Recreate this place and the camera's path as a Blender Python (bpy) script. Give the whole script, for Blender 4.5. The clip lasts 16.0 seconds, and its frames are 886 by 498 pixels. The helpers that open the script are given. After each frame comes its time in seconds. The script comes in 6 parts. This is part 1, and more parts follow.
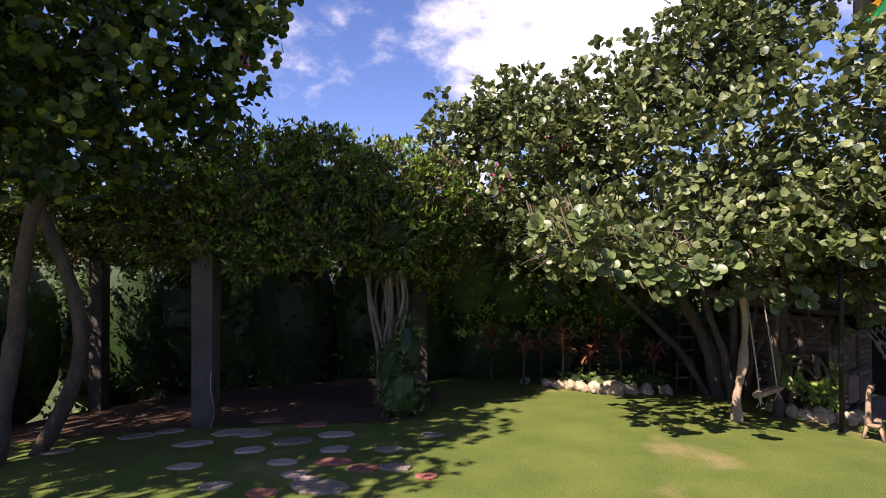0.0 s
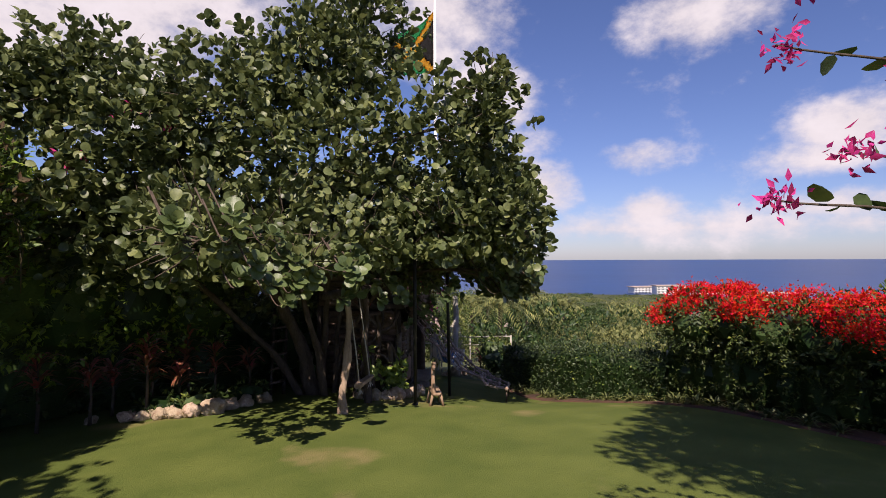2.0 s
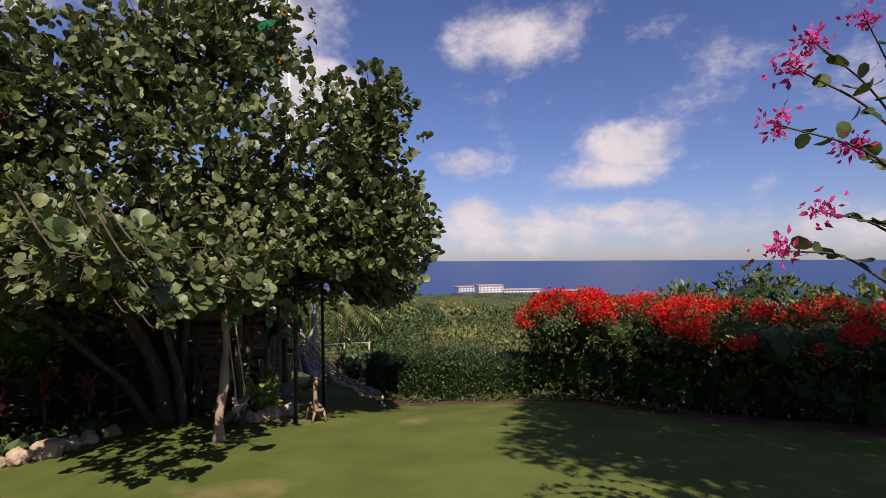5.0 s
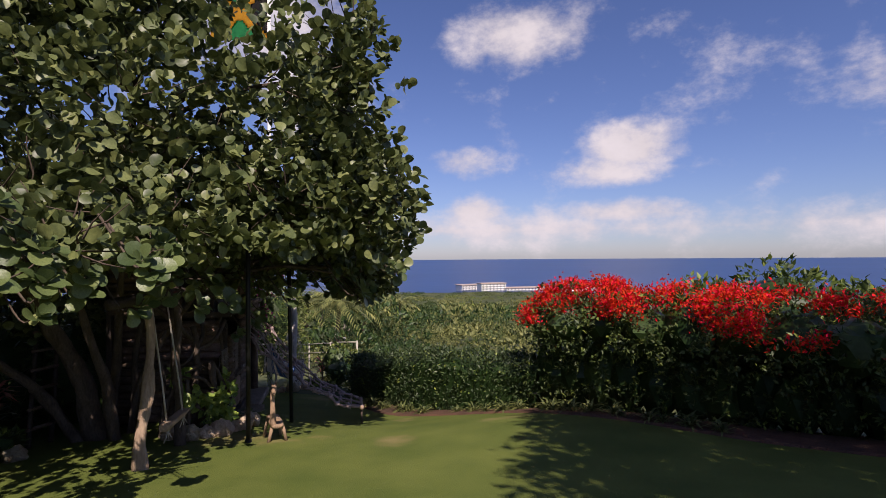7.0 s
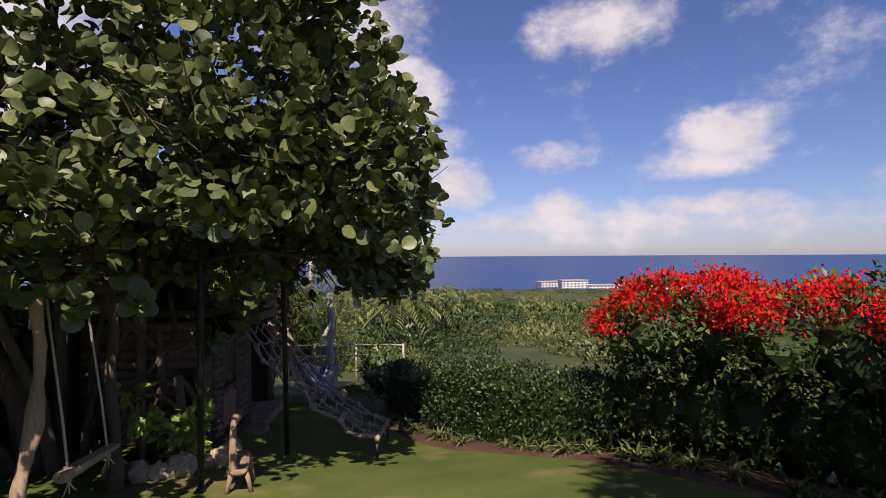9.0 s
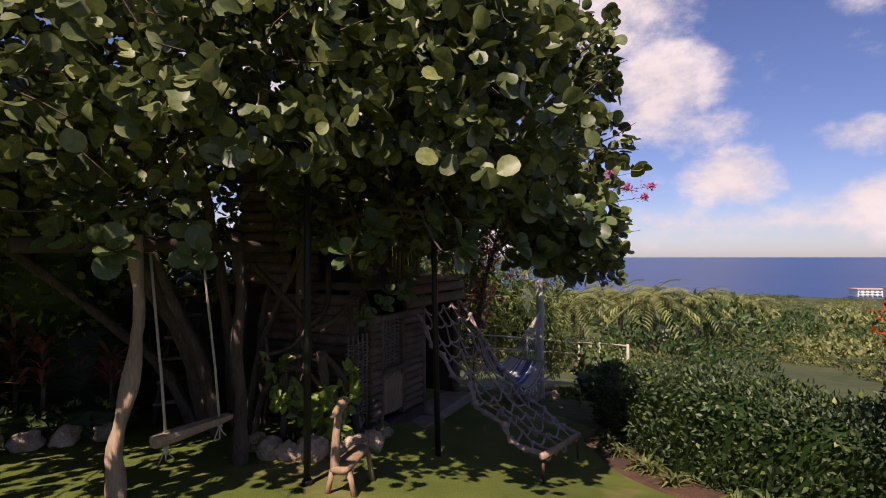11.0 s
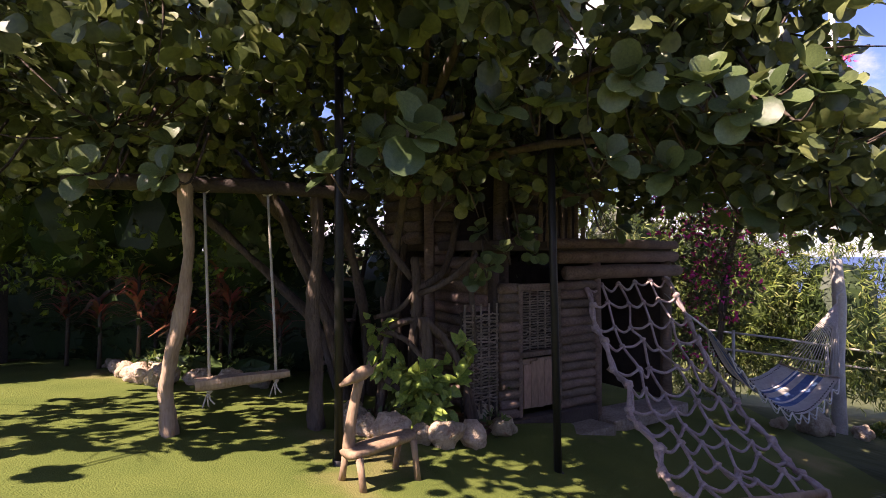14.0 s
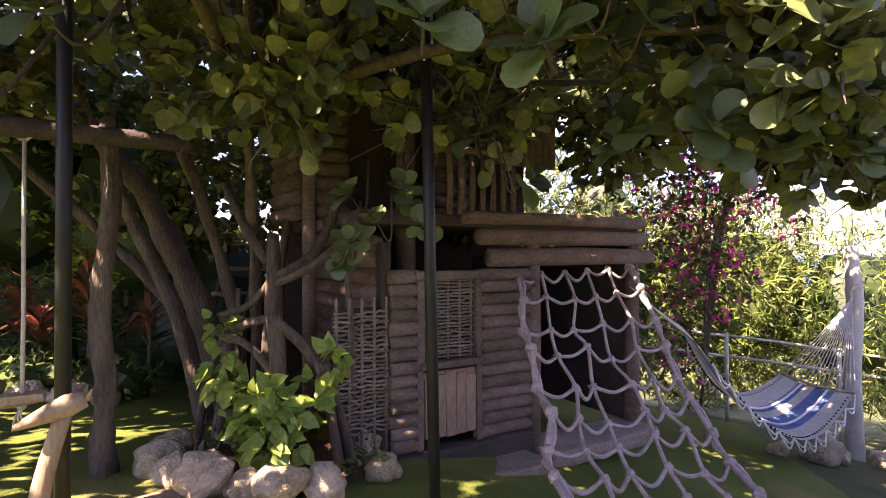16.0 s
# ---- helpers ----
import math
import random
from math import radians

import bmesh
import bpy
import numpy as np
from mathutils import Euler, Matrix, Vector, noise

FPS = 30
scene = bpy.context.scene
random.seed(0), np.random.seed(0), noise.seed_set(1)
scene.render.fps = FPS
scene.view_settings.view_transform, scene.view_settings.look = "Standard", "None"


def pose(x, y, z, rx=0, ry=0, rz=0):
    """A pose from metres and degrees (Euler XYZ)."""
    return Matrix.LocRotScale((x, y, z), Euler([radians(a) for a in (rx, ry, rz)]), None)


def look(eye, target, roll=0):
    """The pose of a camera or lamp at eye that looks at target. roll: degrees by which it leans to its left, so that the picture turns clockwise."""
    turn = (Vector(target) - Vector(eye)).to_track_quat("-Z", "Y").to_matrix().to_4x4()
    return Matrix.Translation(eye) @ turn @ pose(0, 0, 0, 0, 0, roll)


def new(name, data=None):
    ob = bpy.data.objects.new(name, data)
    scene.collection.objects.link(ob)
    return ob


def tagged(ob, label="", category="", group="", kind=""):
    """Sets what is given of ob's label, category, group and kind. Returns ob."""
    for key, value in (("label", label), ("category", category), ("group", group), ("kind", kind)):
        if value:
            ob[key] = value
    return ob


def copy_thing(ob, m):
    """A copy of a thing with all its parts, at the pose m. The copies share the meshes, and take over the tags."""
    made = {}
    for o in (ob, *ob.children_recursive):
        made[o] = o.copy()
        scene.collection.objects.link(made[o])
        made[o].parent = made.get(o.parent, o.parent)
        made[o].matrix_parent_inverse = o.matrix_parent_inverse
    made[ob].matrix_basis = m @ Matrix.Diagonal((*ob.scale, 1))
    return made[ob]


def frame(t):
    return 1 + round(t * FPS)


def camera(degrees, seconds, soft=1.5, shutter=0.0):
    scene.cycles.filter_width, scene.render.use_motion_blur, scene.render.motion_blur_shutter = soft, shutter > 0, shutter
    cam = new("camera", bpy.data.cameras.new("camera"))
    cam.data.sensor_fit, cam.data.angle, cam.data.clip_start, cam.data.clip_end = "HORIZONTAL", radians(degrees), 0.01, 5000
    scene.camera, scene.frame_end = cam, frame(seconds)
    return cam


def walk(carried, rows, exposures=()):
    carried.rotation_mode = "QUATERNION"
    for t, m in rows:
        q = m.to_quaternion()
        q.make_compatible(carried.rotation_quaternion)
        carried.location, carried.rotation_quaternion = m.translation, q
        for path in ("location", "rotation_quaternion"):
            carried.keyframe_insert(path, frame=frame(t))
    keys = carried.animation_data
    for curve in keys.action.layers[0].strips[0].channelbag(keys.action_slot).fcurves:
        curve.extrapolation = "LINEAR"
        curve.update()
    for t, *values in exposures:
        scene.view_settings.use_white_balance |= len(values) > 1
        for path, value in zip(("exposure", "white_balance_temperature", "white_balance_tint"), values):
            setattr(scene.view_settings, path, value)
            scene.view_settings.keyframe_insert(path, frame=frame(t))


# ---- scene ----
cam = camera(79.6, 16.0, soft=0.9)
PATH = [
    (0, (0.283, -0.91, 2.448), (0.09, 1.081, 2.467), -0.2),
    (0.5, (0.113, -0.646, 2.481), (0.416, 1.331, 2.499), -0.1),
    (1, (-0.254, -0.405, 2.423), (0.621, 1.393, 2.457), -0.1),
    (1.5, (-0.414, -0.185, 2.397), (0.774, 1.424, 2.432), -0.2),
    (2, (-0.566, -0.004, 2.407), (0.763, 1.49, 2.442), -0.3),
    (2.5, (-0.76, 0.198, 2.383), (0.713, 1.551, 2.422), -0.3),
    (3, (-0.886, 0.361, 2.378), (0.661, 1.627, 2.415), -0.4),
    (3.5, (-1.04, 0.496, 2.443), (0.563, 1.692, 2.478), -0.3),
    (4, (-1.174, 0.622, 2.488), (0.496, 1.722, 2.526), -0.4),
    (4.5, (-1.203, 0.667, 2.546), (0.502, 1.713, 2.586), -0.4),
    (5, (-1.176, 0.7, 2.567), (0.553, 1.705, 2.604), -0.3),
    (7.5, (1.0, 1.58, 2.241), (2.719, 2.602, 2.267), -0.5),
    (8, (1.585, 1.759, 2.201), (3.277, 2.824, 2.224), -0.5),
    (8.5, (2.138, 1.955, 2.2), (3.788, 3.086, 2.223), -0.5),
    (9, (2.686, 2.138, 2.163), (4.24, 3.397, 2.183), -0.4),
    (9.5, (3.247, 2.261, 2.069), (4.641, 3.695, 2.09), -0.5),
    (9.7, (3.459, 2.306, 2.023), (4.764, 3.822, 2.045), -0.5),
    (11.8, (5.113, 2.808, 1.684), (5.541, 4.761, 1.708), 0.0),
    (12, (5.292, 2.818, 1.661), (5.604, 4.794, 1.685), 0.0),
    (12.5, (5.674, 2.979, 1.582), (5.764, 4.977, 1.604), 0.0),
    (13, (6.004, 3.148, 1.512), (5.962, 5.147, 1.533), -0.0),
    (13.5, (6.332, 3.377, 1.422), (6.145, 5.369, 1.444), -0.1),
    (14, (6.58, 3.708, 1.326), (6.244, 5.68, 1.348), -0.1),
    (14.5, (6.796, 4.064, 1.247), (6.376, 6.02, 1.268), -0.1),
    (15, (6.992, 4.446, 1.205), (6.557, 6.398, 1.225), -0.2),
    (15.5, (7.134, 4.856, 1.194), (6.714, 6.811, 1.215), -0.1),
    (16, (7.336, 5.237, 1.155), (6.969, 7.203, 1.176), -0.1),
]
walk(cam, [(t, look(eye, target, roll)) for t, eye, target, roll in PATH],
     [(0, 1.2, 7000, 25), (1.5, 0.62, 6950, 24), (3.5, 0.18, 6900, 24), (5, 0.2, 6900, 24), (9, 0.3, 6900, 24), (12.5, 0.78, 7700, 33), (14, 1.55, 7250, 34), (15, 2.35, 7700, 35), (16, 2.9, 8300, 35)])

# ---- light ----
SUN_EL, SUN_AZ = radians(50), radians(-132)   # height, and angle from +x towards +y, of the sun
sun_way = Vector((math.cos(SUN_EL) * math.cos(SUN_AZ), math.cos(SUN_EL) * math.sin(SUN_AZ), math.sin(SUN_EL)))
sun = new("sun", bpy.data.lights.new("sun", "SUN"))
sun.data.energy, sun.data.angle, sun.data.color = 5.0, radians(0.53), (1.0, 0.95, 0.86)
sun.matrix_world = look((0, 0, 30), Vector((0, 0, 30)) - sun_way)


def wire(tree, a, b):
    tree.links.new(a, b)


def build_world():
    w = bpy.data.worlds.new("sky")
    scene.world = w
    w.use_nodes = True
    nt = w.node_tree
    nt.nodes.clear()
    N = nt.nodes.new
    out, bg = N("ShaderNodeOutputWorld"), N("ShaderNodeBackground")
    sky = N("ShaderNodeTexSky")
    sky.sky_type, sky.sun_disc = "NISHITA", False
    sky.sun_elevation, sky.sun_rotation = SUN_EL, math.pi / 2 - SUN_AZ
    sky.air_density, sky.dust_density, sky.ozone_density = 1.0, 0.3, 2.0
    co = N("ShaderNodeTexCoord")

    def maths(op, a, b=None, c=None, clamp=False):
        n = N("ShaderNodeMath")
        n.operation, n.use_clamp = op, clamp
        for i, v in enumerate((a, b, c)):
            if v is None:
                continue
            if isinstance(v, (int, float)):
                n.inputs[i].default_value = v
            else:
                wire(nt, v, n.inputs[i])
        return n.outputs[0]

    def noise_tex(scale, detail, rough, stretch):
        m = N("ShaderNodeMapping")
        m.inputs["Scale"].default_value = stretch
        wire(nt, co.outputs["Generated"], m.inputs[0])
        n = N("ShaderNodeTexNoise")
        n.inputs["Scale"].default_value, n.inputs["Detail"].default_value, n.inputs["Roughness"].default_value = scale, detail, rough
        wire(nt, m.outputs[0], n.inputs["Vector"])
        return n.outputs["Fac"]

    puff = noise_tex(7.0, 9, 0.62, (1, 1, 1.6))
    fine = noise_tex(22.0, 6, 0.6, (1, 1, 1.4))
    total = None
    # single clouds: azimuth from +x towards +y, height, half width, half height, weight
    for az, el, wide, high, much in CLOUDS:
        d = Vector((math.cos(radians(el)) * math.cos(radians(az)), math.cos(radians(el)) * math.sin(radians(az)), math.sin(radians(el))))
        side = Vector((-math.sin(radians(az)), math.cos(radians(az)), 0))
        up = d.cross(side)
        dots = []
        for axis, size in ((side, wide), (up, high)):
            v = N("ShaderNodeVectorMath")
            v.operation = "DOT_PRODUCT"
            wire(nt, co.outputs["Generated"], v.inputs[0])
            v.inputs[1].default_value = axis / radians(size)
            dots.append(v.outputs["Value"])
        front = N("ShaderNodeVectorMath")
        front.operation = "DOT_PRODUCT"
        wire(nt, co.outputs["Generated"], front.inputs[0])
        front.inputs[1].default_value = d
        r2 = maths("ADD", maths("MULTIPLY", dots[0], dots[0]), maths("MULTIPLY", dots[1], dots[1]))
        one = maths("MULTIPLY", maths("SUBTRACT", 1.0, r2, clamp=True), maths("GREATER_THAN", front.outputs["Value"], 0.5))
        one = maths("MULTIPLY", one, much)
        total = one if total is None else maths("MAXIMUM", total, one)
    # thin broken cloud over the rest of the sky, and a bank of it above the sea
    sep = N("ShaderNodeSeparateXYZ")
    wire(nt, co.outputs["Generated"], sep.inputs[0])
    bank = maths("SUBTRACT", 1.0, maths("MULTIPLY", maths("ABSOLUTE", maths("SUBTRACT", sep.outputs["Z"], 0.05)), 15.0), clamp=True)
    total = maths("MAXIMUM", total, maths("MULTIPLY", bank, 0.74))
    total = maths("MAXIMUM", total, 0.17)
    dens = maths("ADD", total, maths("MULTIPLY", maths("SUBTRACT", puff, 0.5), 2.1))
    dens = maths("ADD", dens, maths("MULTIPLY", maths("SUBTRACT", fine, 0.5), 0.6))
    ramp = N("ShaderNodeMapRange")
    ramp.interpolation_type = "SMOOTHSTEP"
    ramp.inputs["From Min"].default_value, ramp.inputs["From Max"].default_value = 0.22, 1.08
    wire(nt, dens, ramp.inputs["Value"])
    shade = N("ShaderNodeMapRange")
    shade.inputs["From Min"].default_value, shade.inputs["From Max"].default_value = 0.35, 0.68
    shade.inputs["To Min"].default_value, shade.inputs["To Max"].default_value = 0.80, 1.0
    wire(nt, puff, shade.inputs["Value"])
    white = N("ShaderNodeVectorMath")
    white.operation = "SCALE"
    white.inputs[0].default_value = (9.5, 9.5, 10.0)
    wire(nt, shade.outputs[0], white.inputs["Scale"])
    tone = N("ShaderNodeMix")
    tone.data_type, tone.blend_type = "RGBA", "MULTIPLY"
    tone.inputs["Factor"].default_value = 1.0
    tone.inputs["B"].default_value = (0.80, 0.93, 1.34, 1)
    wire(nt, sky.outputs[0], tone.inputs["A"])
    mix = N("ShaderNodeMix")
    mix.data_type = "RGBA"
    wire(nt, ramp.outputs[0], mix.inputs["Factor"])
    wire(nt, tone.outputs["Result"], mix.inputs["A"])
    wire(nt, white.outputs[0], mix.inputs["B"])
    wire(nt, mix.outputs["Result"], bg.inputs["Color"])
    bg.inputs["Strength"].default_value = 0.066
    wire(nt, bg.outputs[0], out.inputs["Surface"])


CLOUDS = [
    (82, 18, 17, 10, 1.0), (92, 14, 6, 5, 0.7), (44.5, 16, 8, 6, 1.0), (52, 22, 10, 5, 0.9), (38, 7.3, 6, 4.5, 0.95), (80, 26, 19, 11, 1.0), (60, 30, 16, 10, 1.0), (93, 9, 9, 5, 0.6), (50, 25, 14, 7, 0.8),
    (22, 22.5, 10, 5, 0.8), (10.5, 11.2, 6.5, 3.4, 0.95), (13, 8.8, 8, 2.4, 0.75), (11, 4.6, 10, 1.9, 0.85), (28, 10, 6, 2.4, 0.8), (-10, 14, 6, 2.6, 0.7),
    (27, 4.5, 5, 3, 0.85), (41, 12, 7, 4, 0.7), (-60, 25, 16, 9, 0.8), (150, 30, 22, 12, 0.9), (-130, 35, 25, 12, 0.8), (200, 25, 20, 9, 0.8),
]
build_world()

# ---- materials ----
MATS = {}


def material(name, a, b=None, rough=0.7, metal=0.0, scale=6.0, fine=60.0, bump=0.3, depth=0.01, stretch=(1, 1, 1), island=0.0, thin=0.0, coat=0.0, spot=None, obj=0.0, gloss=0.3):
    """A surface whose colour wanders between a and b at a coarse and a fine scale, with fine relief."""
    m = bpy.data.materials.new(name)
    m.use_nodes = True
    nt = m.node_tree
    nt.nodes.clear()
    N = nt.nodes.new
    b = b or tuple(c * 0.6 for c in a)
    out, bsdf = N("ShaderNodeOutputMaterial"), N("ShaderNodeBsdfPrincipled")
    co, mp = N("ShaderNodeTexCoord"), N("ShaderNodeMapping")
    mp.inputs["Scale"].default_value = stretch
    wire(nt, co.outputs["Object"], mp.inputs[0])
    n1, n2 = N("ShaderNodeTexNoise"), N("ShaderNodeTexNoise")
    for n, s, d in ((n1, scale, 4), (n2, fine, 5)):
        n.inputs["Scale"].default_value, n.inputs["Detail"].default_value = s, d
        wire(nt, mp.outputs[0], n.inputs["Vector"])
    mid = N("ShaderNodeMath")
    mid.operation = "ADD"
    wire(nt, n1.outputs["Fac"], mid.inputs[0])
    wire(nt, n2.outputs["Fac"], mid.inputs[1])
    rng = N("ShaderNodeMapRange")
    rng.inputs["From Min"].default_value, rng.inputs["From Max"].default_value = 0.72, 1.28
    wire(nt, mid.outputs[0], rng.inputs["Value"])
    mix = N("ShaderNodeMix")
    mix.data_type = "RGBA"
    mix.inputs["A"].default_value, mix.inputs["B"].default_value = (*a, 1), (*b, 1)
    wire(nt, rng.outputs[0], mix.inputs["Factor"])
    colour = mix.outputs["Result"]
    if spot:
        n3, r3, m3 = N("ShaderNodeTexNoise"), N("ShaderNodeMapRange"), N("ShaderNodeMix")
        n3.inputs["Scale"].default_value, n3.inputs["Detail"].default_value = spot[1], 6
        wire(nt, co.outputs["Object"], n3.inputs["Vector"])
        r3.inputs["From Min"].default_value, r3.inputs["From Max"].default_value = spot[2], spot[2] + 0.12
        wire(nt, n3.outputs["Fac"], r3.inputs["Value"])
        m3.data_type = "RGBA"
        m3.inputs["B"].default_value = (*spot[0], 1)
        wire(nt, r3.outputs[0], m3.inputs["Factor"])
        wire(nt, colour, m3.inputs["A"])
        colour = m3.outputs["Result"]
    if island or obj:
        hsv, g = N("ShaderNodeHueSaturation"), N("ShaderNodeNewGeometry" if island else "ShaderNodeObjectInfo")
        r, r2 = N("ShaderNodeMapRange"), N("ShaderNodeMapRange")
        much = island or obj
        r.inputs["To Min"].default_value, r.inputs["To Max"].default_value = 1 - much, 1 + much
        r2.inputs["To Min"].default_value, r2.inputs["To Max"].default_value = 0.5 + 0.05 * much, 0.5 - 0.05 * much
        src = g.outputs["Random Per Island" if island else "Random"]
        wire(nt, src, r.inputs["Value"])
        wire(nt, src, r2.inputs["Value"])
        wire(nt, r.outputs[0], hsv.inputs["Value"])
        wire(nt, r2.outputs[0], hsv.inputs["Hue"])
        wire(nt, colour, hsv.inputs["Color"])
        colour = hsv.outputs["Color"]
    wire(nt, colour, bsdf.inputs["Base Color"])
    bsdf.inputs["Roughness"].default_value, bsdf.inputs["Metallic"].default_value = rough, metal
    bsdf.inputs["Specular IOR Level"].default_value = gloss
    if coat:
        bsdf.inputs["Coat Weight"].default_value = coat
    if bump:
        bp = N("ShaderNodeBump")
        bp.inputs["Strength"].default_value, bp.inputs["Distance"].default_value = bump, depth
        wire(nt, mid.outputs[0], bp.inputs["Height"])
        wire(nt, bp.outputs[0], bsdf.inputs["Normal"])
    last = bsdf.outputs[0]
    if thin:
        tr, ms = N("ShaderNodeBsdfTranslucent"), N("ShaderNodeMixShader")
        wire(nt, colour, tr.inputs["Color"])
        ms.inputs[0].default_value = thin
        wire(nt, last, ms.inputs[1])
        wire(nt, tr.outputs[0], ms.inputs[2])
        last = ms.outputs[0]
    wire(nt, last, out.inputs["Surface"])
    MATS[name] = m
    return m


lawn_m = material("lawn_grass", (0.128, 0.152, 0.034), (0.068, 0.098, 0.019), 0.9, scale=1.3, fine=90, bump=0.6, depth=0.016, spot=((0.24, 0.19, 0.08), 0.6, 0.60), gloss=0.15)
soil_m = material("red_soil", (0.13, 0.065, 0.04), (0.055, 0.032, 0.022), 0.95, scale=3, fine=40, bump=0.8, depth=0.03)
scrub_m = material("scrub_ground", (0.075, 0.085, 0.028), (0.035, 0.048, 0.015), 0.95, scale=0.08, fine=1.5, bump=0.5, depth=0.2)
grape_m = material("sea_grape_leaf", (0.155, 0.188, 0.064), (0.074, 0.098, 0.034), 0.46, scale=3, fine=40, bump=0.25, depth=0.004, island=0.5, thin=0.22, gloss=0.5)
grape_near_m = material("sea_grape_leaf_single", (0.155, 0.205, 0.074), (0.085, 0.125, 0.042), 0.38, scale=12, fine=60, bump=0.25, depth=0.003, obj=0.4, thin=0.35, gloss=0.5)
hedge_m = material("hedge_leaf", (0.080, 0.115, 0.030), (0.040, 0.062, 0.018), 0.5, scale=2, fine=30, bump=0.1, island=0.5, thin=0.2)
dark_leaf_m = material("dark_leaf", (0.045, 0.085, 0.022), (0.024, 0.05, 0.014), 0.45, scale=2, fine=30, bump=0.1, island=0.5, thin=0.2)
bright_leaf_m = material("bright_leaf", (0.17, 0.22, 0.045), (0.09, 0.135, 0.028), 0.45, scale=2, fine=30, bump=0.1, island=0.5, thin=0.28)
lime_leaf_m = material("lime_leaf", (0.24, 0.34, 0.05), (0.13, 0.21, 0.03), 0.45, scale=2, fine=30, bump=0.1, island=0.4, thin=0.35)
dry_leaf_m = material("dry_leaf", (0.14, 0.09, 0.045), (0.06, 0.045, 0.02), 0.8, scale=2, fine=30, bump=0.2, island=0.5, thin=0.15)
clipped_m = material("clipped_hedge_leaf", (0.058, 0.092, 0.034), (0.030, 0.050, 0.020), 0.45, scale=2, fine=30, bump=0.1, island=0.5, thin=0.15)
pothos_m = material("variegated_leaf", (0.30, 0.38, 0.07), (0.12, 0.20, 0.04), 0.4, scale=18, fine=50, bump=0.1, island=0.3, thin=0.25)
red_m = material("red_bract", (0.80, 0.045, 0.016), (0.62, 0.018, 0.016), 0.6, scale=5, fine=40, bump=0.1, island=0.3, thin=0.35, gloss=0.1)
pink_m = material("magenta_petal", (0.70, 0.07, 0.27), (0.50, 0.035, 0.19), 0.55, scale=5, fine=40, bump=0.1, island=0.3, thin=0.35, gloss=0.1)
pale_pink_m = material("pale_pink_bract", (0.68, 0.20, 0.34), (0.50, 0.10, 0.24), 0.6, scale=5, fine=40, bump=0.1, island=0.35, thin=0.35, gloss=0.1)
rust_leaf_m = material("rust_leaf", (0.42, 0.10, 0.07), (0.20, 0.12, 0.06), 0.5, scale=4, fine=30, bump=0.1, island=0.5, thin=0.2)
pale_leaf_m = material("pale_grass_leaf", (0.22, 0.23, 0.08), (0.12, 0.14, 0.04), 0.6, scale=2, fine=30, bump=0.1, island=0.4, thin=0.2)
strap_m = material("strap_leaf", (0.17, 0.19, 0.06), (0.07, 0.09, 0.03), 0.55, scale=6, fine=40, bump=0.1, island=0.5, thin=0.2)
bark_m = material("bark", (0.115, 0.085, 0.062), (0.055, 0.039, 0.029), 0.9, scale=9, fine=50, bump=0.8, depth=0.02, stretch=(1, 1, 0.35))
carved_m = material("bare_carved_wood", (0.34, 0.23, 0.145), (0.20, 0.13, 0.08), 0.8, scale=14, fine=70, bump=0.5, depth=0.006, stretch=(1, 1, 0.3))
post_m = material("weathered_post_wood", (0.40, 0.29, 0.20), (0.24, 0.165, 0.11), 0.85, scale=8, fine=60, bump=0.6, depth=0.012, stretch=(1, 1, 0.25))
log_m = material("hut_log_wood", (0.200, 0.138, 0.104), (0.095, 0.064, 0.048), 0.9, scale=7, fine=55, bump=0.7, depth=0.012, stretch=(0.3, 1, 1), obj=0.25)
plank_m = material("door_board_wood", (0.32, 0.21, 0.145), (0.17, 0.11, 0.075), 0.85, scale=9, fine=60, bump=0.5, depth=0.008, stretch=(1, 1, 0.2), obj=0.2)
twig_m = material("wattle_twig", (0.25, 0.195, 0.145), (0.13, 0.10, 0.075), 0.9, scale=9, fine=60, bump=0.5, depth=0.006, obj=0.3)
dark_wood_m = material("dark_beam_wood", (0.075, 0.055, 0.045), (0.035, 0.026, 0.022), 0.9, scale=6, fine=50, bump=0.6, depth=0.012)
black_m = material("black_paint", (0.016, 0.015, 0.015), (0.009, 0.009, 0.009), 0.45, scale=12, fine=80, bump=0.15, depth=0.002)
rope_m = material("grey_net_rope", (0.47, 0.36, 0.335), (0.26, 0.19, 0.18), 0.95, scale=14, fine=120, bump=0.8, depth=0.006)
cord_m = material("swing_cord", (0.50, 0.45, 0.38), (0.34, 0.30, 0.25), 0.95, scale=14, fine=120, bump=0.6, depth=0.003)
stone_m = material("limestone", (0.50, 0.40, 0.28), (0.32, 0.23, 0.15), 0.9, scale=7, fine=40, bump=0.9, depth=0.03, spot=((0.20, 0.10, 0.06), 5, 0.6), obj=0.3)
flag_stone_m = material("flagstone", (0.34, 0.28, 0.22), (0.20, 0.15, 0.11), 0.9, scale=5, fine=40, bump=0.6, depth=0.012, obj=0.35)
brick_m = material("terracotta_paver", (0.32, 0.13, 0.08), (0.20, 0.08, 0.05), 0.9, scale=6, fine=40, bump=0.5, depth=0.01, obj=0.3)
column_m = material("rough_plaster", (0.11, 0.09, 0.07), (0.055, 0.045, 0.038), 0.92, scale=4, fine=40, bump=0.6, depth=0.01)
white_m = material("white_paint", (0.80, 0.79, 0.76), (0.66, 0.64, 0.60), 0.6, scale=3, fine=30, bump=0.1)
cream_m = material("cream_cotton", (0.72, 0.67, 0.58), (0.55, 0.50, 0.43), 0.9, scale=20, fine=140, bump=0.5, depth=0.004)
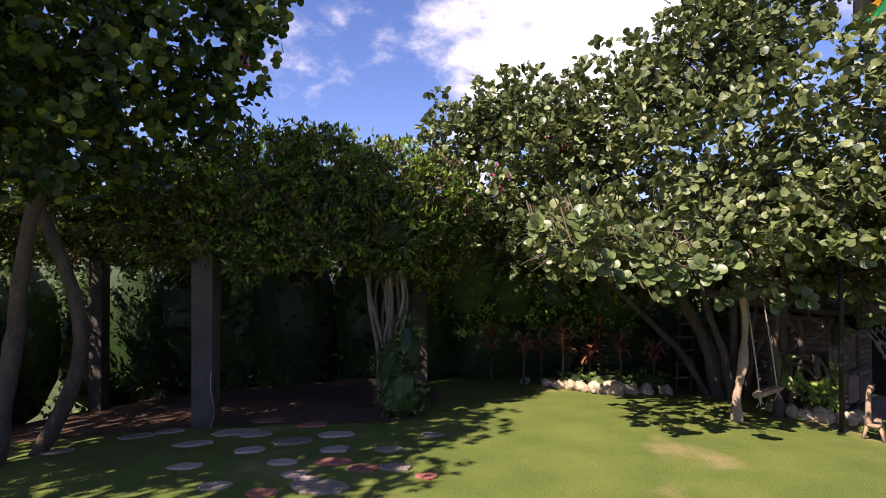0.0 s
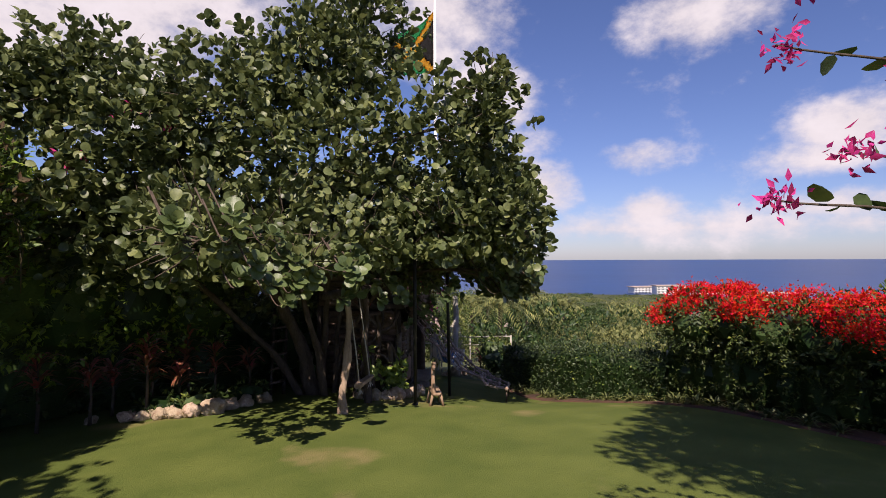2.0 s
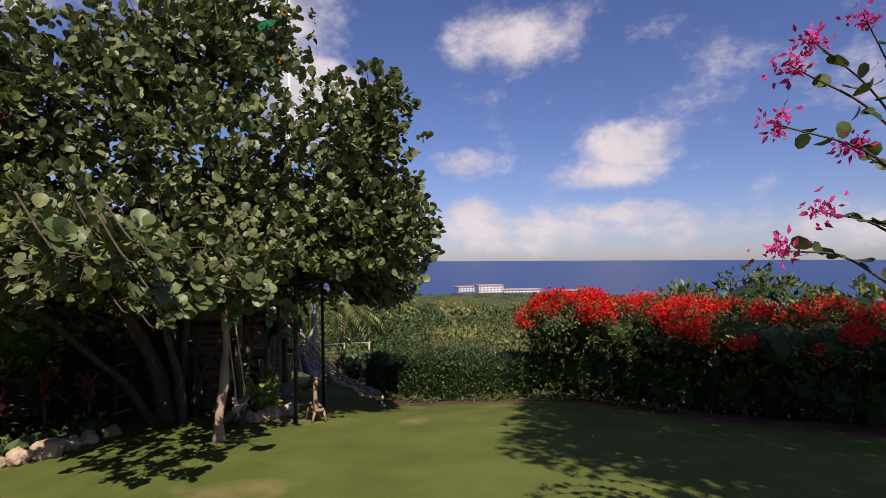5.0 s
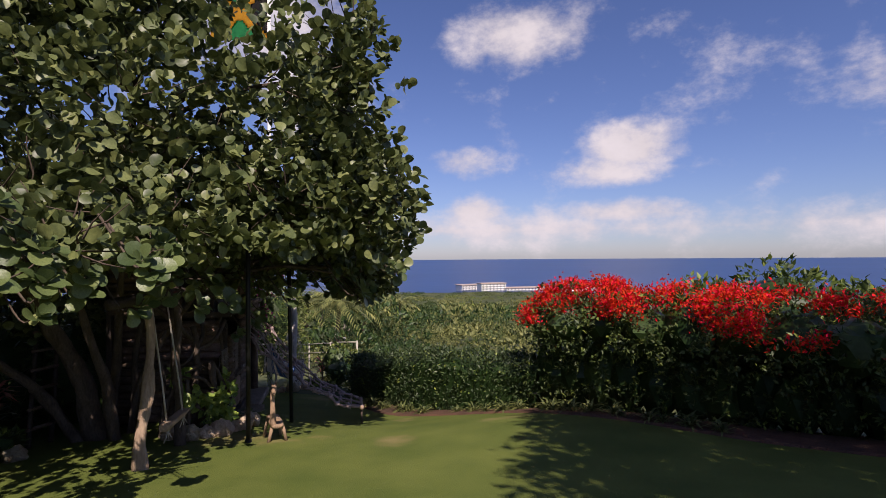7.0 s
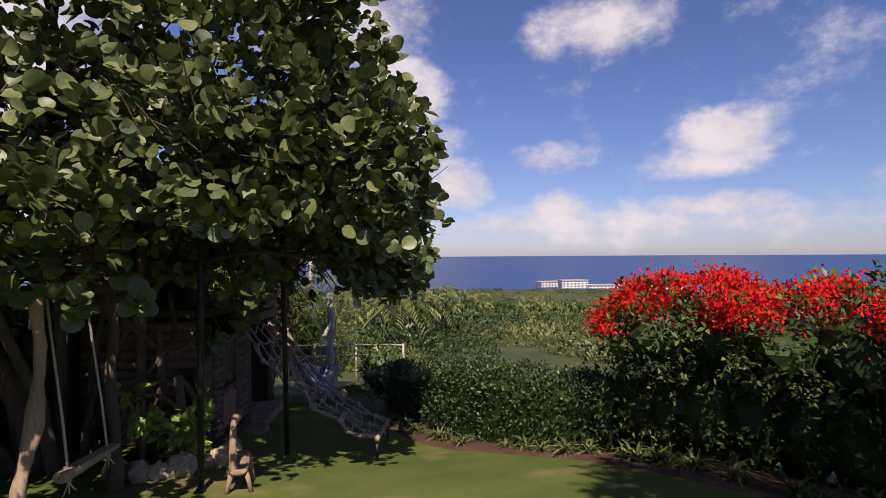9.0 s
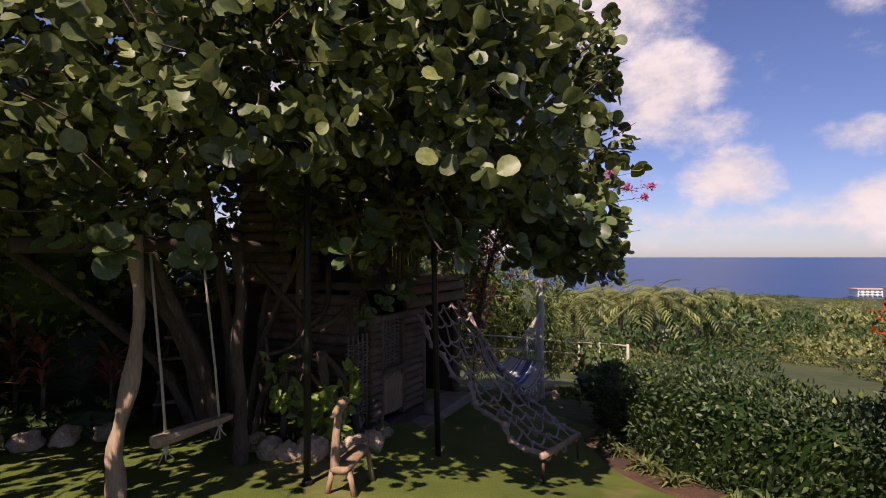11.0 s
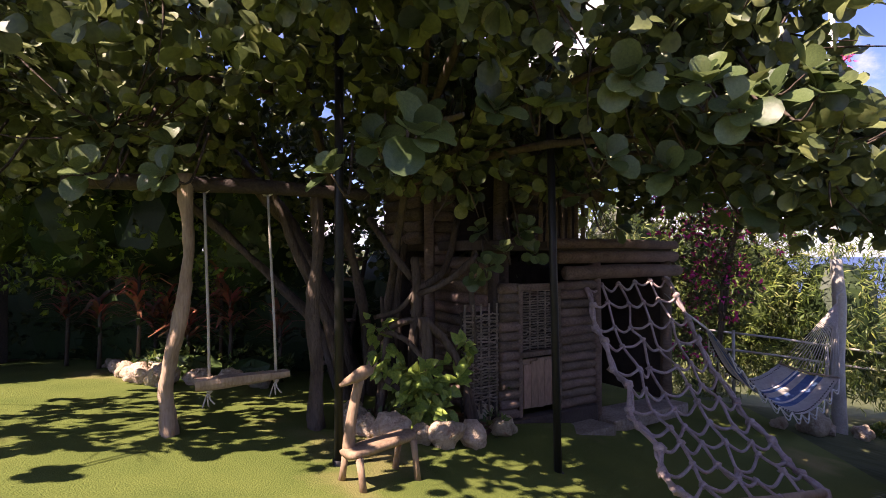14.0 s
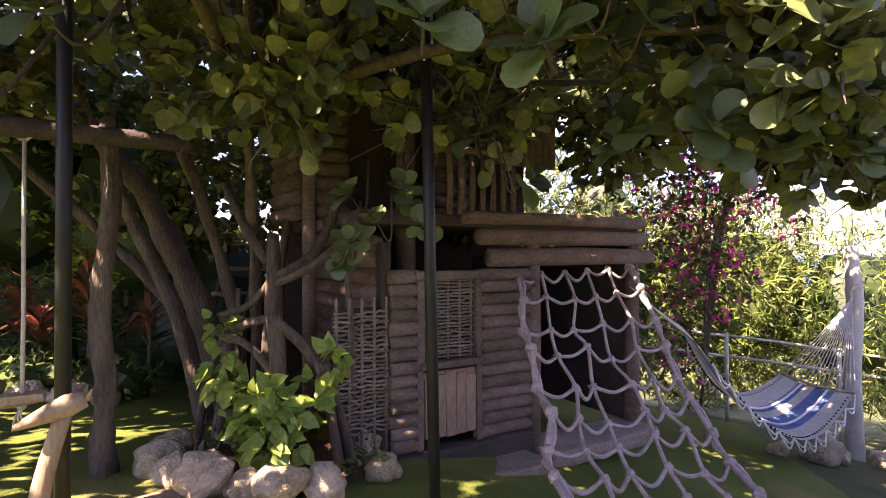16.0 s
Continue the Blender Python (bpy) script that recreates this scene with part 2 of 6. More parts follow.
blue_m = material("blue_cotton", (0.07, 0.14, 0.32), (0.20, 0.29, 0.45), 0.9, scale=16, fine=140, bump=0.5, depth=0.004, stretch=(0.2, 1, 1))
rail_m = material("pale_rail_wood", (0.46, 0.43, 0.36), (0.32, 0.29, 0.24), 0.85, scale=6, fine=50, bump=0.4)
roof_m = material("roof_tile", (0.45, 0.36, 0.30), (0.33, 0.26, 0.22), 0.85, scale=0.5, fine=4, bump=0.2)
glass_m = material("window_dark", (0.10, 0.11, 0.12), (0.06, 0.07, 0.08), 0.15, scale=1, fine=5, bump=0.0, gloss=0.5)
sea_m = material("sea_water", (0.010, 0.040, 0.150), (0.006, 0.026, 0.105), 0.35, scale=0.004, fine=0.05, bump=0.4, depth=0.6, stretch=(1, 1, 1), gloss=0.25)
green_cloth_m = material("green_cloth", (0.02, 0.36, 0.12), (0.015, 0.26, 0.09), 0.8, bump=0.1, thin=0.3)
gold_cloth_m = material("gold_cloth", (0.75, 0.42, 0.04), (0.60, 0.30, 0.03), 0.8, bump=0.1, thin=0.3)
black_cloth_m = material("black_cloth", (0.02, 0.017, 0.016), (0.012, 0.01, 0.01), 0.8, bump=0.1)
shrub_far_m = material("far_foliage", (0.165, 0.180, 0.062), (0.085, 0.105, 0.034), 0.7, scale=0.15, fine=2, bump=0.1, island=0.5, thin=0.15)

# ---- building tools ----
def part(name, data, mat, parent=None, label=""):
    """Links a bmesh or a mesh as one object, under parent if there is one."""
    me = data
    if isinstance(data, bmesh.types.BMesh):
        me = bpy.data.meshes.new(name)
        data.to_mesh(me)
        data.free()
    if mat and not me.materials:
        me.materials.append(mat)
    ob = new(name, me)
    if parent:
        ob.parent = parent
    return tagged(ob, label)


def thing(name, at, label, category, group="", kind=""):
    """An Empty at a thing's base, for its parts."""
    ob = new(name)
    ob.location = at
    ob.empty_display_size = 0.1
    bpy.context.view_layer.update()
    return tagged(ob, label, category, group, kind)


def smooth(me, on=True):
    me.polygons.foreach_set("use_smooth", [on] * len(me.polygons))
    return me


def tube(points, radii, sides=8, rough=0.0, seed=0, bm=None, caps=True):
    """A round bar along points, of one radius a point, with an uneven surface where rough is over 0."""
    bm = bm or bmesh.new()
    pts = [Vector(p) for p in points]
    if isinstance(radii, (int, float)):
        radii = [radii] * len(pts)
    rings, ref = [], None
    for i, p in enumerate(pts):
        way = (pts[min(i + 1, len(pts) - 1)] - pts[max(i - 1, 0)]).normalized()
        if ref is None:
            ref = way.orthogonal().normalized()
        ref = (ref - way * ref.dot(way)).normalized()
        other = way.cross(ref)
        ring = []
        for k in range(sides):
            a = 2 * math.pi * k / sides
            d = ref * math.cos(a) + other * math.sin(a)
            r = radii[i]
            if rough:
                r *= 1 + rough * (noise.noise(p * 2.3 + d * 0.9 + Vector((seed * 7.1, 0, 0))) + 0.4 * noise.noise(p * 9.0 + d * 1.8 + Vector((0, seed * 3.7, 0))))
            ring.append(bm.verts.new(p + d * r))
        rings.append(ring)
    for a, b in zip(rings, rings[1:]):
        for k in range(sides):
            bm.faces.new((a[k], a[(k + 1) % sides], b[(k + 1) % sides], b[k]))
    if caps:
        bm.faces.new(rings[0][::-1])
        bm.faces.new(rings[-1])
    return bm


def smoothed(bm, name="m"):
    me = bpy.data.meshes.new(name)
    bm.to_mesh(me)
    bm.free()
    return smooth(me)


def curve_points(knots, n=10):
    """A smooth line of points through the knots."""
    k = [Vector(p) for p in knots]
    k = [k[0] * 2 - k[1]] + k + [k[-1] * 2 - k[-2]]
    out = []
    for i in range(1, len(k) - 2):
        for j in range(n):
            t = j / n
            a, b, c, d = k[i - 1], k[i], k[i + 1], k[i + 2]
            out.append(0.5 * (2 * b + (c - a) * t + (2 * a - 5 * b + 4 * c - d) * t * t + (3 * b - a - 3 * c + d) * t ** 3))
    return out + [k[-2]]


def slab(size, at=(0, 0, 0), turn=0.0, bevel=0.01, wobble=0.0, seed=0, tilt=(0, 0)):
    """A board or block of that size, centred at a place, with rounded edges."""
    bm = bmesh.new()
    bmesh.ops.create_cube(bm, size=1.0)
    bmesh.ops.scale(bm, vec=size, verts=bm.verts)
    if bevel:
        bmesh.ops.bevel(bm, geom=bm.edges[:], offset=min(bevel, min(size) * 0.45), segments=2, affect="EDGES", profile=0.6)
    if wobble:
        for v in bm.verts:
            v.co += Vector([noise.noise(v.co * 3 + Vector((seed * 3.3 + i * 17, 0, 0))) * wobble for i in range(3)])
    bmesh.ops.transform(bm, matrix=Matrix.Translation(at) @ Euler((tilt[0], tilt[1], turn)).to_matrix().to_4x4(), verts=bm.verts)
    return bm


def rock(size, seed, sub=3):
    bm = bmesh.new()
    bmesh.ops.create_icosphere(bm, subdivisions=sub, radius=1.0)
    for v in bm.verts:
        n = v.co.normalized()
        s = 1 + 0.42 * noise.noise(n * 1.4 + Vector((seed * 5.7, 0, 0))) + 0.22 * noise.noise(n * 3.1 + Vector((0, seed * 3.1, 0))) + 0.07 * noise.noise(n * 8 + Vector((0, 0, seed)))
        v.co = Vector((n.x * size[0], n.y * size[1], n.z * size[2])) * s
    return smoothed(bm, "stone")


LEAF_ROUND = (np.array([[0, 0, 0.0]] + [[math.sin(a) * 0.5, 0.5 - math.cos(a) * 0.5, 0.07 * math.cos(2 * a) + 0.04] for a in np.arange(8) * math.pi / 4 + 0.39]) - [0, 0, 0]).tolist()
LEAF_ROUND[0] = [0, 0.5, -0.03]
LEAF_ROUND_F = [(0, k + 1, (k + 1) % 8 + 1) for k in range(8)]
LEAF_GRAPE = [[0, 0, 0], [0, 0.38, -0.05], [0, 0.72, -0.06]] + [[x * sg, y, 0.55 * x * x + 0.10 * (1 - y) * x - 0.10 * y * y] for sg in (1, -1) for x, y in ((0.14, 0.06), (0.36, 0.24), (0.47, 0.52), (0.41, 0.80), (0.22, 0.97))] + [[0, 1.0, -0.10]]
LEAF_GRAPE_F = [(0, 3, 1), (3, 4, 1), (4, 5, 1), (5, 2, 1), (5, 6, 2), (6, 7, 2), (7, 13, 2), (0, 1, 8), (8, 1, 9), (9, 1, 10), (10, 1, 2), (10, 2, 11), (11, 2, 12), (12, 2, 13)]
LEAF_OVAL = [[0, 0, 0], [0.24, 0.38, 0.07], [0, 0.45, -0.02], [-0.24, 0.38, 0.07], [0, 1, -0.06]]
LEAF_OVAL_F = [(0, 1, 2), (0, 2, 3), (1, 4, 2), (2, 4, 3)]
LEAF_LONG = [[0, 0, 0], [0.06, 0.3, 0.05], [-0.06, 0.3, 0.05], [0.06, 0.65, 0.04], [-0.06, 0.65, 0.04], [0, 1, -0.12]]
LEAF_LONG_F = [(0, 1, 2), (1, 3, 4, 2), (3, 5, 4)]


def leaf_mesh(name, at, ways, ups, sizes, shape=LEAF_OVAL, faces=LEAF_OVAL_F):
    """One mesh of many leaves: each from a place, along a way, with its face to up."""
    at, ways, ups = (np.asarray(v, float).reshape(-1, 3) for v in (at, ways, ups))
    sizes = np.asarray(sizes, float).reshape(-1, 1)
    y = ways / (np.linalg.norm(ways, axis=1, keepdims=True) + 1e-9)
    x = np.cross(y, ups)
    x /= np.linalg.norm(x, axis=1, keepdims=True) + 1e-9
    z = np.cross(x, y)
    s = np.array(shape, float)
    v = at[:, None] + sizes[:, None] * (s[None, :, 0:1] * x[:, None] + s[None, :, 1:2] * y[:, None] + s[None, :, 2:3] * z[:, None])
    v = v.reshape(-1, 3)
    n, k = len(at), len(s)
    me = bpy.data.meshes.new(name)
    flat = np.concatenate([np.array(f) for f in faces])
    lens = np.array([len(f) for f in faces])
    loops = (flat[None] + (np.arange(n) * k)[:, None]).ravel()
    totals = np.tile(lens, n)
    starts = np.concatenate([[0], np.cumsum(totals)[:-1]])
    me.vertices.add(len(v))
    me.vertices.foreach_set("co", v.ravel())
    me.loops.add(len(loops))
    me.loops.foreach_set("vertex_index", loops.astype(np.int32))
    me.polygons.add(len(totals))
    me.polygons.foreach_set("loop_start", starts.astype(np.int32))
    me.polygons.foreach_set("loop_total", totals.astype(np.int32))
    me.update(calc_edges=True)
    return me


def unit(rng, n):
    v = rng.normal(size=(n, 3))
    return v / np.linalg.norm(v, axis=1, keepdims=True)


def sprays(rng, blobs, per_m2, leaves, size, spread, inner=0.55, lift=0.35, clump=0.0):
    """Twig ends spread through lumps (x, y, z, rx, ry, rz), each with a tuft of leaves: places, ways, ups, sizes."""
    P, W, U, S = [], [], [], []
    for bx, by, bz, rx, ry, rz in blobs:
        n = int(per_m2 * 4 * math.pi * ((rx * ry + ry * rz + rx * rz) / 3))
        d = unit(rng, n)
        r = inner + (1.08 - inner) * rng.random(n) ** 0.6
        # an uneven outline: some ways reach far, others stay short
        bumpy = np.array([noise.noise(Vector(v) * 2.6 + Vector((bx * 3, by, bz))) for v in d])
        r = r * (1 + 0.30 * bumpy)
        c = np.array([bx, by, bz]) + d * r[:, None] * [rx, ry, rz]
        keep = np.array([noise.noise(Vector(p) * 1.7) for p in c]) > clump - 0.6
        c, d = c[keep], d[keep]
        n = len(c)
        for _ in range(leaves):
            way = unit(rng, n) * 0.8 + d * 0.7 + [0, 0, lift]
            up = unit(rng, n) * 0.75 + d * 0.35 + [0, 0, 0.75]
            P.append(c + unit(rng, n) * spread * rng.random((n, 1)))
            W.append(way)
            U.append(up)
            S.append(size * (0.65 + 0.6 * rng.random(n)))
    return np.concatenate(P), np.concatenate(W), np.concatenate(U), np.concatenate(S)


# ---- ground ----
def ground_z(x, y):
    z = 0.7698 - 0.0057 * x - 0.0969 * y + 0.0023 * x * y - 0.0092 * x * x
    z -= 0.20 * math.exp(-((x - 8.3) ** 2 + (y - 7.9) ** 2) / 3.4)
    z += 0.17 * math.exp(-((x - 8.0) ** 2 + (y - 3.6) ** 2) / 3.4)
    z += 0.11 * math.exp(-((x - 6.5) ** 2 + (y - 9.3) ** 2) / 1.6)
    return z


FALL = [(0, 0.0), (12.5, -0.95), (17, -1.6), (24, -2.4), (60, -6.5), (150, -12.5), (330, -19.6), (420, -24.0), (9000, -40.0)]


def terrain(x, y):
    """The lawn near by; towards the sea the land falls away, behind the house it stays level."""
    cx, cy = max(-12.0, min(x, 11.5)), max(-9.0, min(y, 13.0))
    z = ground_z(cx, cy)
    r, a = math.hypot(x, y), math.degrees(math.atan2(y, x))
    far = max(abs(x - cx), abs(y - cy))
    if far <= 0:
        return z
    fall = float(np.interp(r, [p[0] for p in FALL], [p[1] for p in FALL]))
    w = float(np.interp(a, (-65, -40, 85, 105), (0, 1, 1, 0)))
    s = min(1.0, far / 3.0)
    level = z + 0.02 * min(r, 300)
    return z * (1 - s) + s * (fall * w + level * (1 - w))


def axis_steps():
    near = np.arange(-14, 16.01, 0.3)
    out = np.array([18, 21, 25, 30, 37, 46, 58, 75, 100, 140, 200, 290, 420, 650, 1000, 1700, 3000])
    return np.concatenate([-out[::-1] + 2, near, out])


def sheet(name, xs, ys, height):
    verts = [(x, y, height(x, y)) for y in ys for x in xs]
    n = len(xs)
    faces = [(j * n + i, j * n + i + 1, (j + 1) * n + i + 1, (j + 1) * n + i) for j in range(len(ys) - 1) for i in range(n - 1)]
    me = bpy.data.meshes.new(name)
    me.from_pydata(verts, [], faces)
    return smooth(me)


steps = axis_steps()
ground_me = sheet("ground", steps, steps, terrain)
ground_me.materials.append(lawn_m)
ground_me.materials.append(scrub_m)
for p in ground_me.polygons:
    c = p.center
    p.material_index = 0 if -12 < c.x < 9.9 and -9 < c.y < 13.2 and c.x < 9.0 + 0.12 * c.y + 0.3 else 1
ground = tagged(new("ground", ground_me), "mown green lawn sloping down to scrub and coast", "ground", kind="structure")

# the sea, a flat sheet from the shore to the horizon
bm = bmesh.new()
ring = [[bm.verts.new((r * math.cos(radians(a)), r * math.sin(radians(a)), -20.0)) for a in range(-80, 131, 5)] for r in (300, 800, 2000, 4980)]
for a, b in zip(ring, ring[1:]):
    for k in range(len(a) - 1):
        bm.faces.new((a[k], b[k], b[k + 1], a[k + 1]))
sea = tagged(part("sea_water", bm, sea_m), "deep blue sea reaching to a level horizon", "sea", kind="structure")

# ---- the great sea grape tree ----
def sea_grape():
    rng = np.random.default_rng(11)
    base = Vector((4.55, 9.55, ground_z(4.55, 9.55)))
    tree = thing("sea_grape_tree", base, "spreading sea grape tree with round leathery leaves over the swing", "tree")
    inv = -base

    def add(name, me, mat, label=""):
        ob = part(name, me, mat, tree, label)
        ob.location = inv
        return ob

    for k, knots in enumerate([
        [(4.55, 9.6, -0.5), (4.35, 9.6, 0.45), (4.05, 9.55, 1.15), (3.6, 9.5, 1.9), (2.9, 9.3, 2.8), (2.2, 8.8, 3.8)],
        [(4.75, 9.6, -0.5), (4.7, 9.5, 0.5), (4.6, 9.2, 1.5), (4.4, 8.7, 2.8), (4.3, 8.2, 4.6), (4.5, 7.8, 6.2)],
        [(4.9, 9.5, -0.5), (5.0, 9.3, 0.6), (5.3, 8.7, 1.6), (5.7, 7.9, 2.6), (6.0, 7.0, 3.6)],
        [(4.62, 9.3, -0.5), (4.4, 9.15, 0.6), (4.05, 9.0, 1.5), (3.7, 8.8, 2.6)],
        [(5.1, 9.7, -0.5), (5.05, 9.6, 0.8), (5.2, 9.5, 1.9), (5.1, 9.2, 3.2)],
        [(4.4, 9.7, -0.4), (3.9, 9.9, 0.5), (3.0, 9.8, 1.4), (1.8, 9.5, 2.6), (0.7, 9.5, 4.2)],
    ]):
        pts = curve_points(knots, 9)
        r0 = (0.15, 0.07, 0.055, 0.09, 0.06, 0.08)[k]
        add("trunk", smoothed(tube(pts, [r0 * (1 - 0.75 * i / len(pts)) for i in range(len(pts))], 12, 0.55, k)), bark_m)
    tips = [(6.6, 6.0, 3.2), (7.4, 7.3, 2.7), (8.2, 7.5, 2.05), (3.3, 6.4, 2.9), (5.0, 6.2, 3.0), (1.5, 7.8, 3.2), (0.3, 9.2, 3.3), (5.5, 5.9, 4.6), (3.5, 7.2, 4.2), (7.8, 8.6, 2.2), (4.0, 6.9, 2.2), (6.2, 6.6, 2.1), (2.4, 7.0, 2.9), (5.6, 7.6, 5.0), (1.2, 9.0, 4.8), (3.4, 8.0, 5.5)]
    forks = [(4.2, 8.6, 2.9), (5.4, 8.4, 2.0), (3.0, 9.3, 2.7), (4.4, 8.3, 4.0)]
    for k, tip in enumerate(tips):
        root = min(forks, key=lambda f: (Vector(f) - Vector(tip)).length)
        a, b = Vector(root), Vector(tip)
        mid = (a + b) / 2 + Vector((rng.normal() * 0.2, rng.normal() * 0.2, 0.15))
        pts = curve_points([a, mid, b], 7)
        add("limb", smoothed(tube(pts, [0.036 * (1 - 0.8 * i / len(pts)) + 0.006 for i in range(len(pts))], 7, 0.5, k)), bark_m)
    blobs = [
        (-0.35, 9.8, 4.7, 1.0, 1.0, 0.9), (0.75, 9.5, 5.1, 1.1, 1.0, 0.9), (1.35, 8.65, 3.95, 1.2, 1.1, 1.1), (2.35, 8.4, 4.7, 1.3, 1.3, 1.1),
        (3.7, 8.1, 5.5, 1.2, 1.2, 1.1), (4.5, 7.9, 6.35, 1.0, 1.0, 1.0), (3.3, 7.0, 3.8, 1.3, 1.2, 1.2), (4.7, 6.6, 4.3, 1.2, 1.2, 1.2),
        (5.3, 6.1, 4.3, 0.9, 0.9, 1.0), (5.5, 5.8, 4.9, 0.55, 0.55, 0.7), (5.9, 5.8, 3.1, 0.8, 0.8, 0.8), (4.7, 6.0, 2.95, 0.9, 0.8, 0.7),
        (3.4, 6.2, 2.75, 0.9, 0.7, 0.6), (2.5, 6.9, 2.75, 0.9, 0.8, 0.7), (1.75, 7.7, 2.8, 0.9, 0.9, 0.8), (0.7, 9.1, 3.0, 1.0, 1.0, 1.0),
        (-0.4, 10.0, 3.0, 1.0, 1.0, 1.0), (6.3, 6.5, 3.4, 0.7, 0.7, 0.8), (6.5, 6.0, 2.7, 0.5, 0.5, 0.45), (7.0, 6.9, 2.75, 0.7, 0.6, 0.6),
        (7.7, 7.2, 2.5, 0.65, 0.6, 0.5), (8.3, 7.5, 1.95, 0.5, 0.5, 0.35), (8.6, 8.2, 1.85, 0.5, 0.6, 0.35), (7.6, 7.9, 2.5, 0.7, 0.7, 0.4),
        (5.0, 7.4, 3.2, 1.1, 1.0, 0.9), (6.0, 7.5, 3.1, 1.0, 0.9, 0.8), (3.9, 7.9, 3.2, 1.1, 1.1, 0.9), (5.2, 8.6, 3.4, 1.2, 1.1, 0.8), (6.8, 8.6, 3.2, 1.0, 1.0, 0.7),
        (3.9, 6.7, 2.15, 0.5, 0.4, 0.3), (2.8, 8.4, 2.6, 1.0, 0.9, 0.6), (4.4, 10.2, 3.4, 1.4, 1.2, 1.2), (6.2, 10.2, 3.6, 1.3, 1.2, 1.0), (3.0, 10.8, 2.4, 1.2, 1.0, 1.1), (4.6, 11.3, 2.2, 1.2, 1.0, 1.1), (1.6, 10.6, 3.2, 1.2, 1.0, 1.2), (7.6, 9.6, 2.9, 0.9, 0.9, 0.6), (5.8, 8.9, 2.55, 0.8, 0.7, 0.45), (7.0, 9.4, 2.4, 0.7, 0.6, 0.4), (8.4, 10.8, 3.0, 1.0, 1.0, 0.8), (8.8, 8.9, 2.3, 0.7, 0.7, 0.5), (9.3, 9.6, 2.3, 0.7, 0.7, 0.5), (8.6, 9.7, 2.7, 0.8, 0.7, 0.5), (7.8, 7.3, 3.8, 0.7, 0.6, 0.7), (7.0, 7.4, 4.3, 0.8, 0.8, 0.8), (8.0, 7.2, 2.9, 0.5, 0.45, 0.4), (1.2, 5.5, 2.65, 0.5, 0.45, 0.35), (2.3, 5.7, 2.4, 0.5, 0.45, 0.3), (1.3, 6.3, 2.8, 0.6, 0.5, 0.5),
        (9.3, 8.8, 1.9, 0.5, 0.4, 0.28), (9.5, 8.9, 1.68, 0.4, 0.35, 0.25), (8.0, 10.5, 2.25, 0.6, 0.5, 0.5), (8.8, 8.3, 2.0, 0.5, 0.4, 0.3), (8.7, 8.1, 2.2, 0.45, 0.4, 0.3), (8.2, 8.0, 2.4, 0.5, 0.45, 0.35), (5.9, 7.9, 2.05, 0.6, 0.45, 0.3), (6.9, 8.35, 2.0, 0.5, 0.4, 0.28), (6.7, 8.3, 2.35, 0.6, 0.5, 0.35), (5.6, 8.2, 2.3, 0.6, 0.5, 0.4),
        (9.8, 10.5, 2.7, 0.7, 0.6, 0.45), (4.0, 10.6, 1.7, 0.9, 0.5, 0.6), (5.3, 10.7, 1.8, 0.9, 0.5, 0.7), (6.0, 11.2, 1.9, 0.8, 0.5, 0.8),
    ]
    deep = [b for b in blobs if 8.0 > b[0] > 3.5 and ((b[1] > 7.3 and b[2] < 3.9) or (b[1] > 5.9 and b[2] < 3.3))]
    airy = [b for b in deep if b[0] < 5.1] + [b for b in blobs if b not in deep and b[0] < 5.7 and b[1] < 7.1 and 2.0 < b[2] < 4.6]
    deep = [b for b in deep if b not in airy]
    outer = [b for b in blobs if b not in deep and b not in airy]
    p, w, u, s = (np.concatenate(v) for v in zip(sprays(rng, outer, 27.0, 7, 0.112, 0.12, inner=0.2, clump=0.10), sprays(rng, deep, 14.0, 7, 0.112, 0.13, inner=0.28, clump=0.14), sprays(rng, airy, 13.0, 7, 0.112, 0.13, inner=0.3, clump=0.24)))
    add("crown", smooth(leaf_mesh("crown", p, w, u, s, LEAF_GRAPE, LEAF_GRAPE_F)), grape_m)
    # bare grey twigs between the leaves
    bm = bmesh.new()
    for k in range(1100):
        b = blobs[k % len(blobs)]
        d = Vector(unit(rng, 1)[0])
        c = Vector(b[:3]) + Vector((d.x * b[3], d.y * b[4], d.z * b[5])) * (0.15 + 0.5 * rng.random())
        e = c + (d + Vector((0, 0, 0.35)) + Vector(unit(rng, 1)[0]) * 0.6).normalized() * (0.25 + 0.35 * rng.random())
        tube([c, c.lerp(e, 0.5) + Vector(unit(rng, 1)[0]) * 0.03, e], [0.009, 0.007, 0.003], 3, bm=bm, caps=False)
    twigs = add("twig_growth", smoothed(bm), bark_m)
    twigs["kind"] = "stuff"
    # low sprays of large leaves that hang in front of the swing and the hut, leaf by leaf
    one = smooth(leaf_mesh("leaf", [(0, 0, 0)], [(0, 1, 0)], [(0, 0, 1)], [1.0], LEAF_GRAPE, LEAF_GRAPE_F))
    one.materials.append(grape_near_m)

    def rosette(c, axis, n, size):
        """Leaves that stand round the end of a twig, the youngest small and upright."""
        turn = axis.to_track_quat("Z", "Y")
        for i in range(n):
            f = (i + 0.5) / n
            a, rise = i * 2.4 + rng.normal() * 0.2, 1.25 - 1.1 * f + rng.normal() * 0.12
            way = turn @ Vector((math.cos(a) * math.cos(rise), math.sin(a) * math.cos(rise), math.sin(rise)))
            face = (axis * 0.8 + Vector((0, 0, 0.5)) + Vector(unit(rng, 1)[0]) * 0.3).normalized()
            x = way.cross(face).normalized()
            z = x.cross(way).normalized()
            ob = part("leaf", one, None, tree)
            ob.matrix_basis = Matrix.Translation(c + way * 0.025 + inv) @ Matrix((x, way, z)).transposed().to_4x4() @ Matrix.Scale(size * (0.62 + 0.5 * f) * (0.9 + 0.2 * rng.random()), 4)

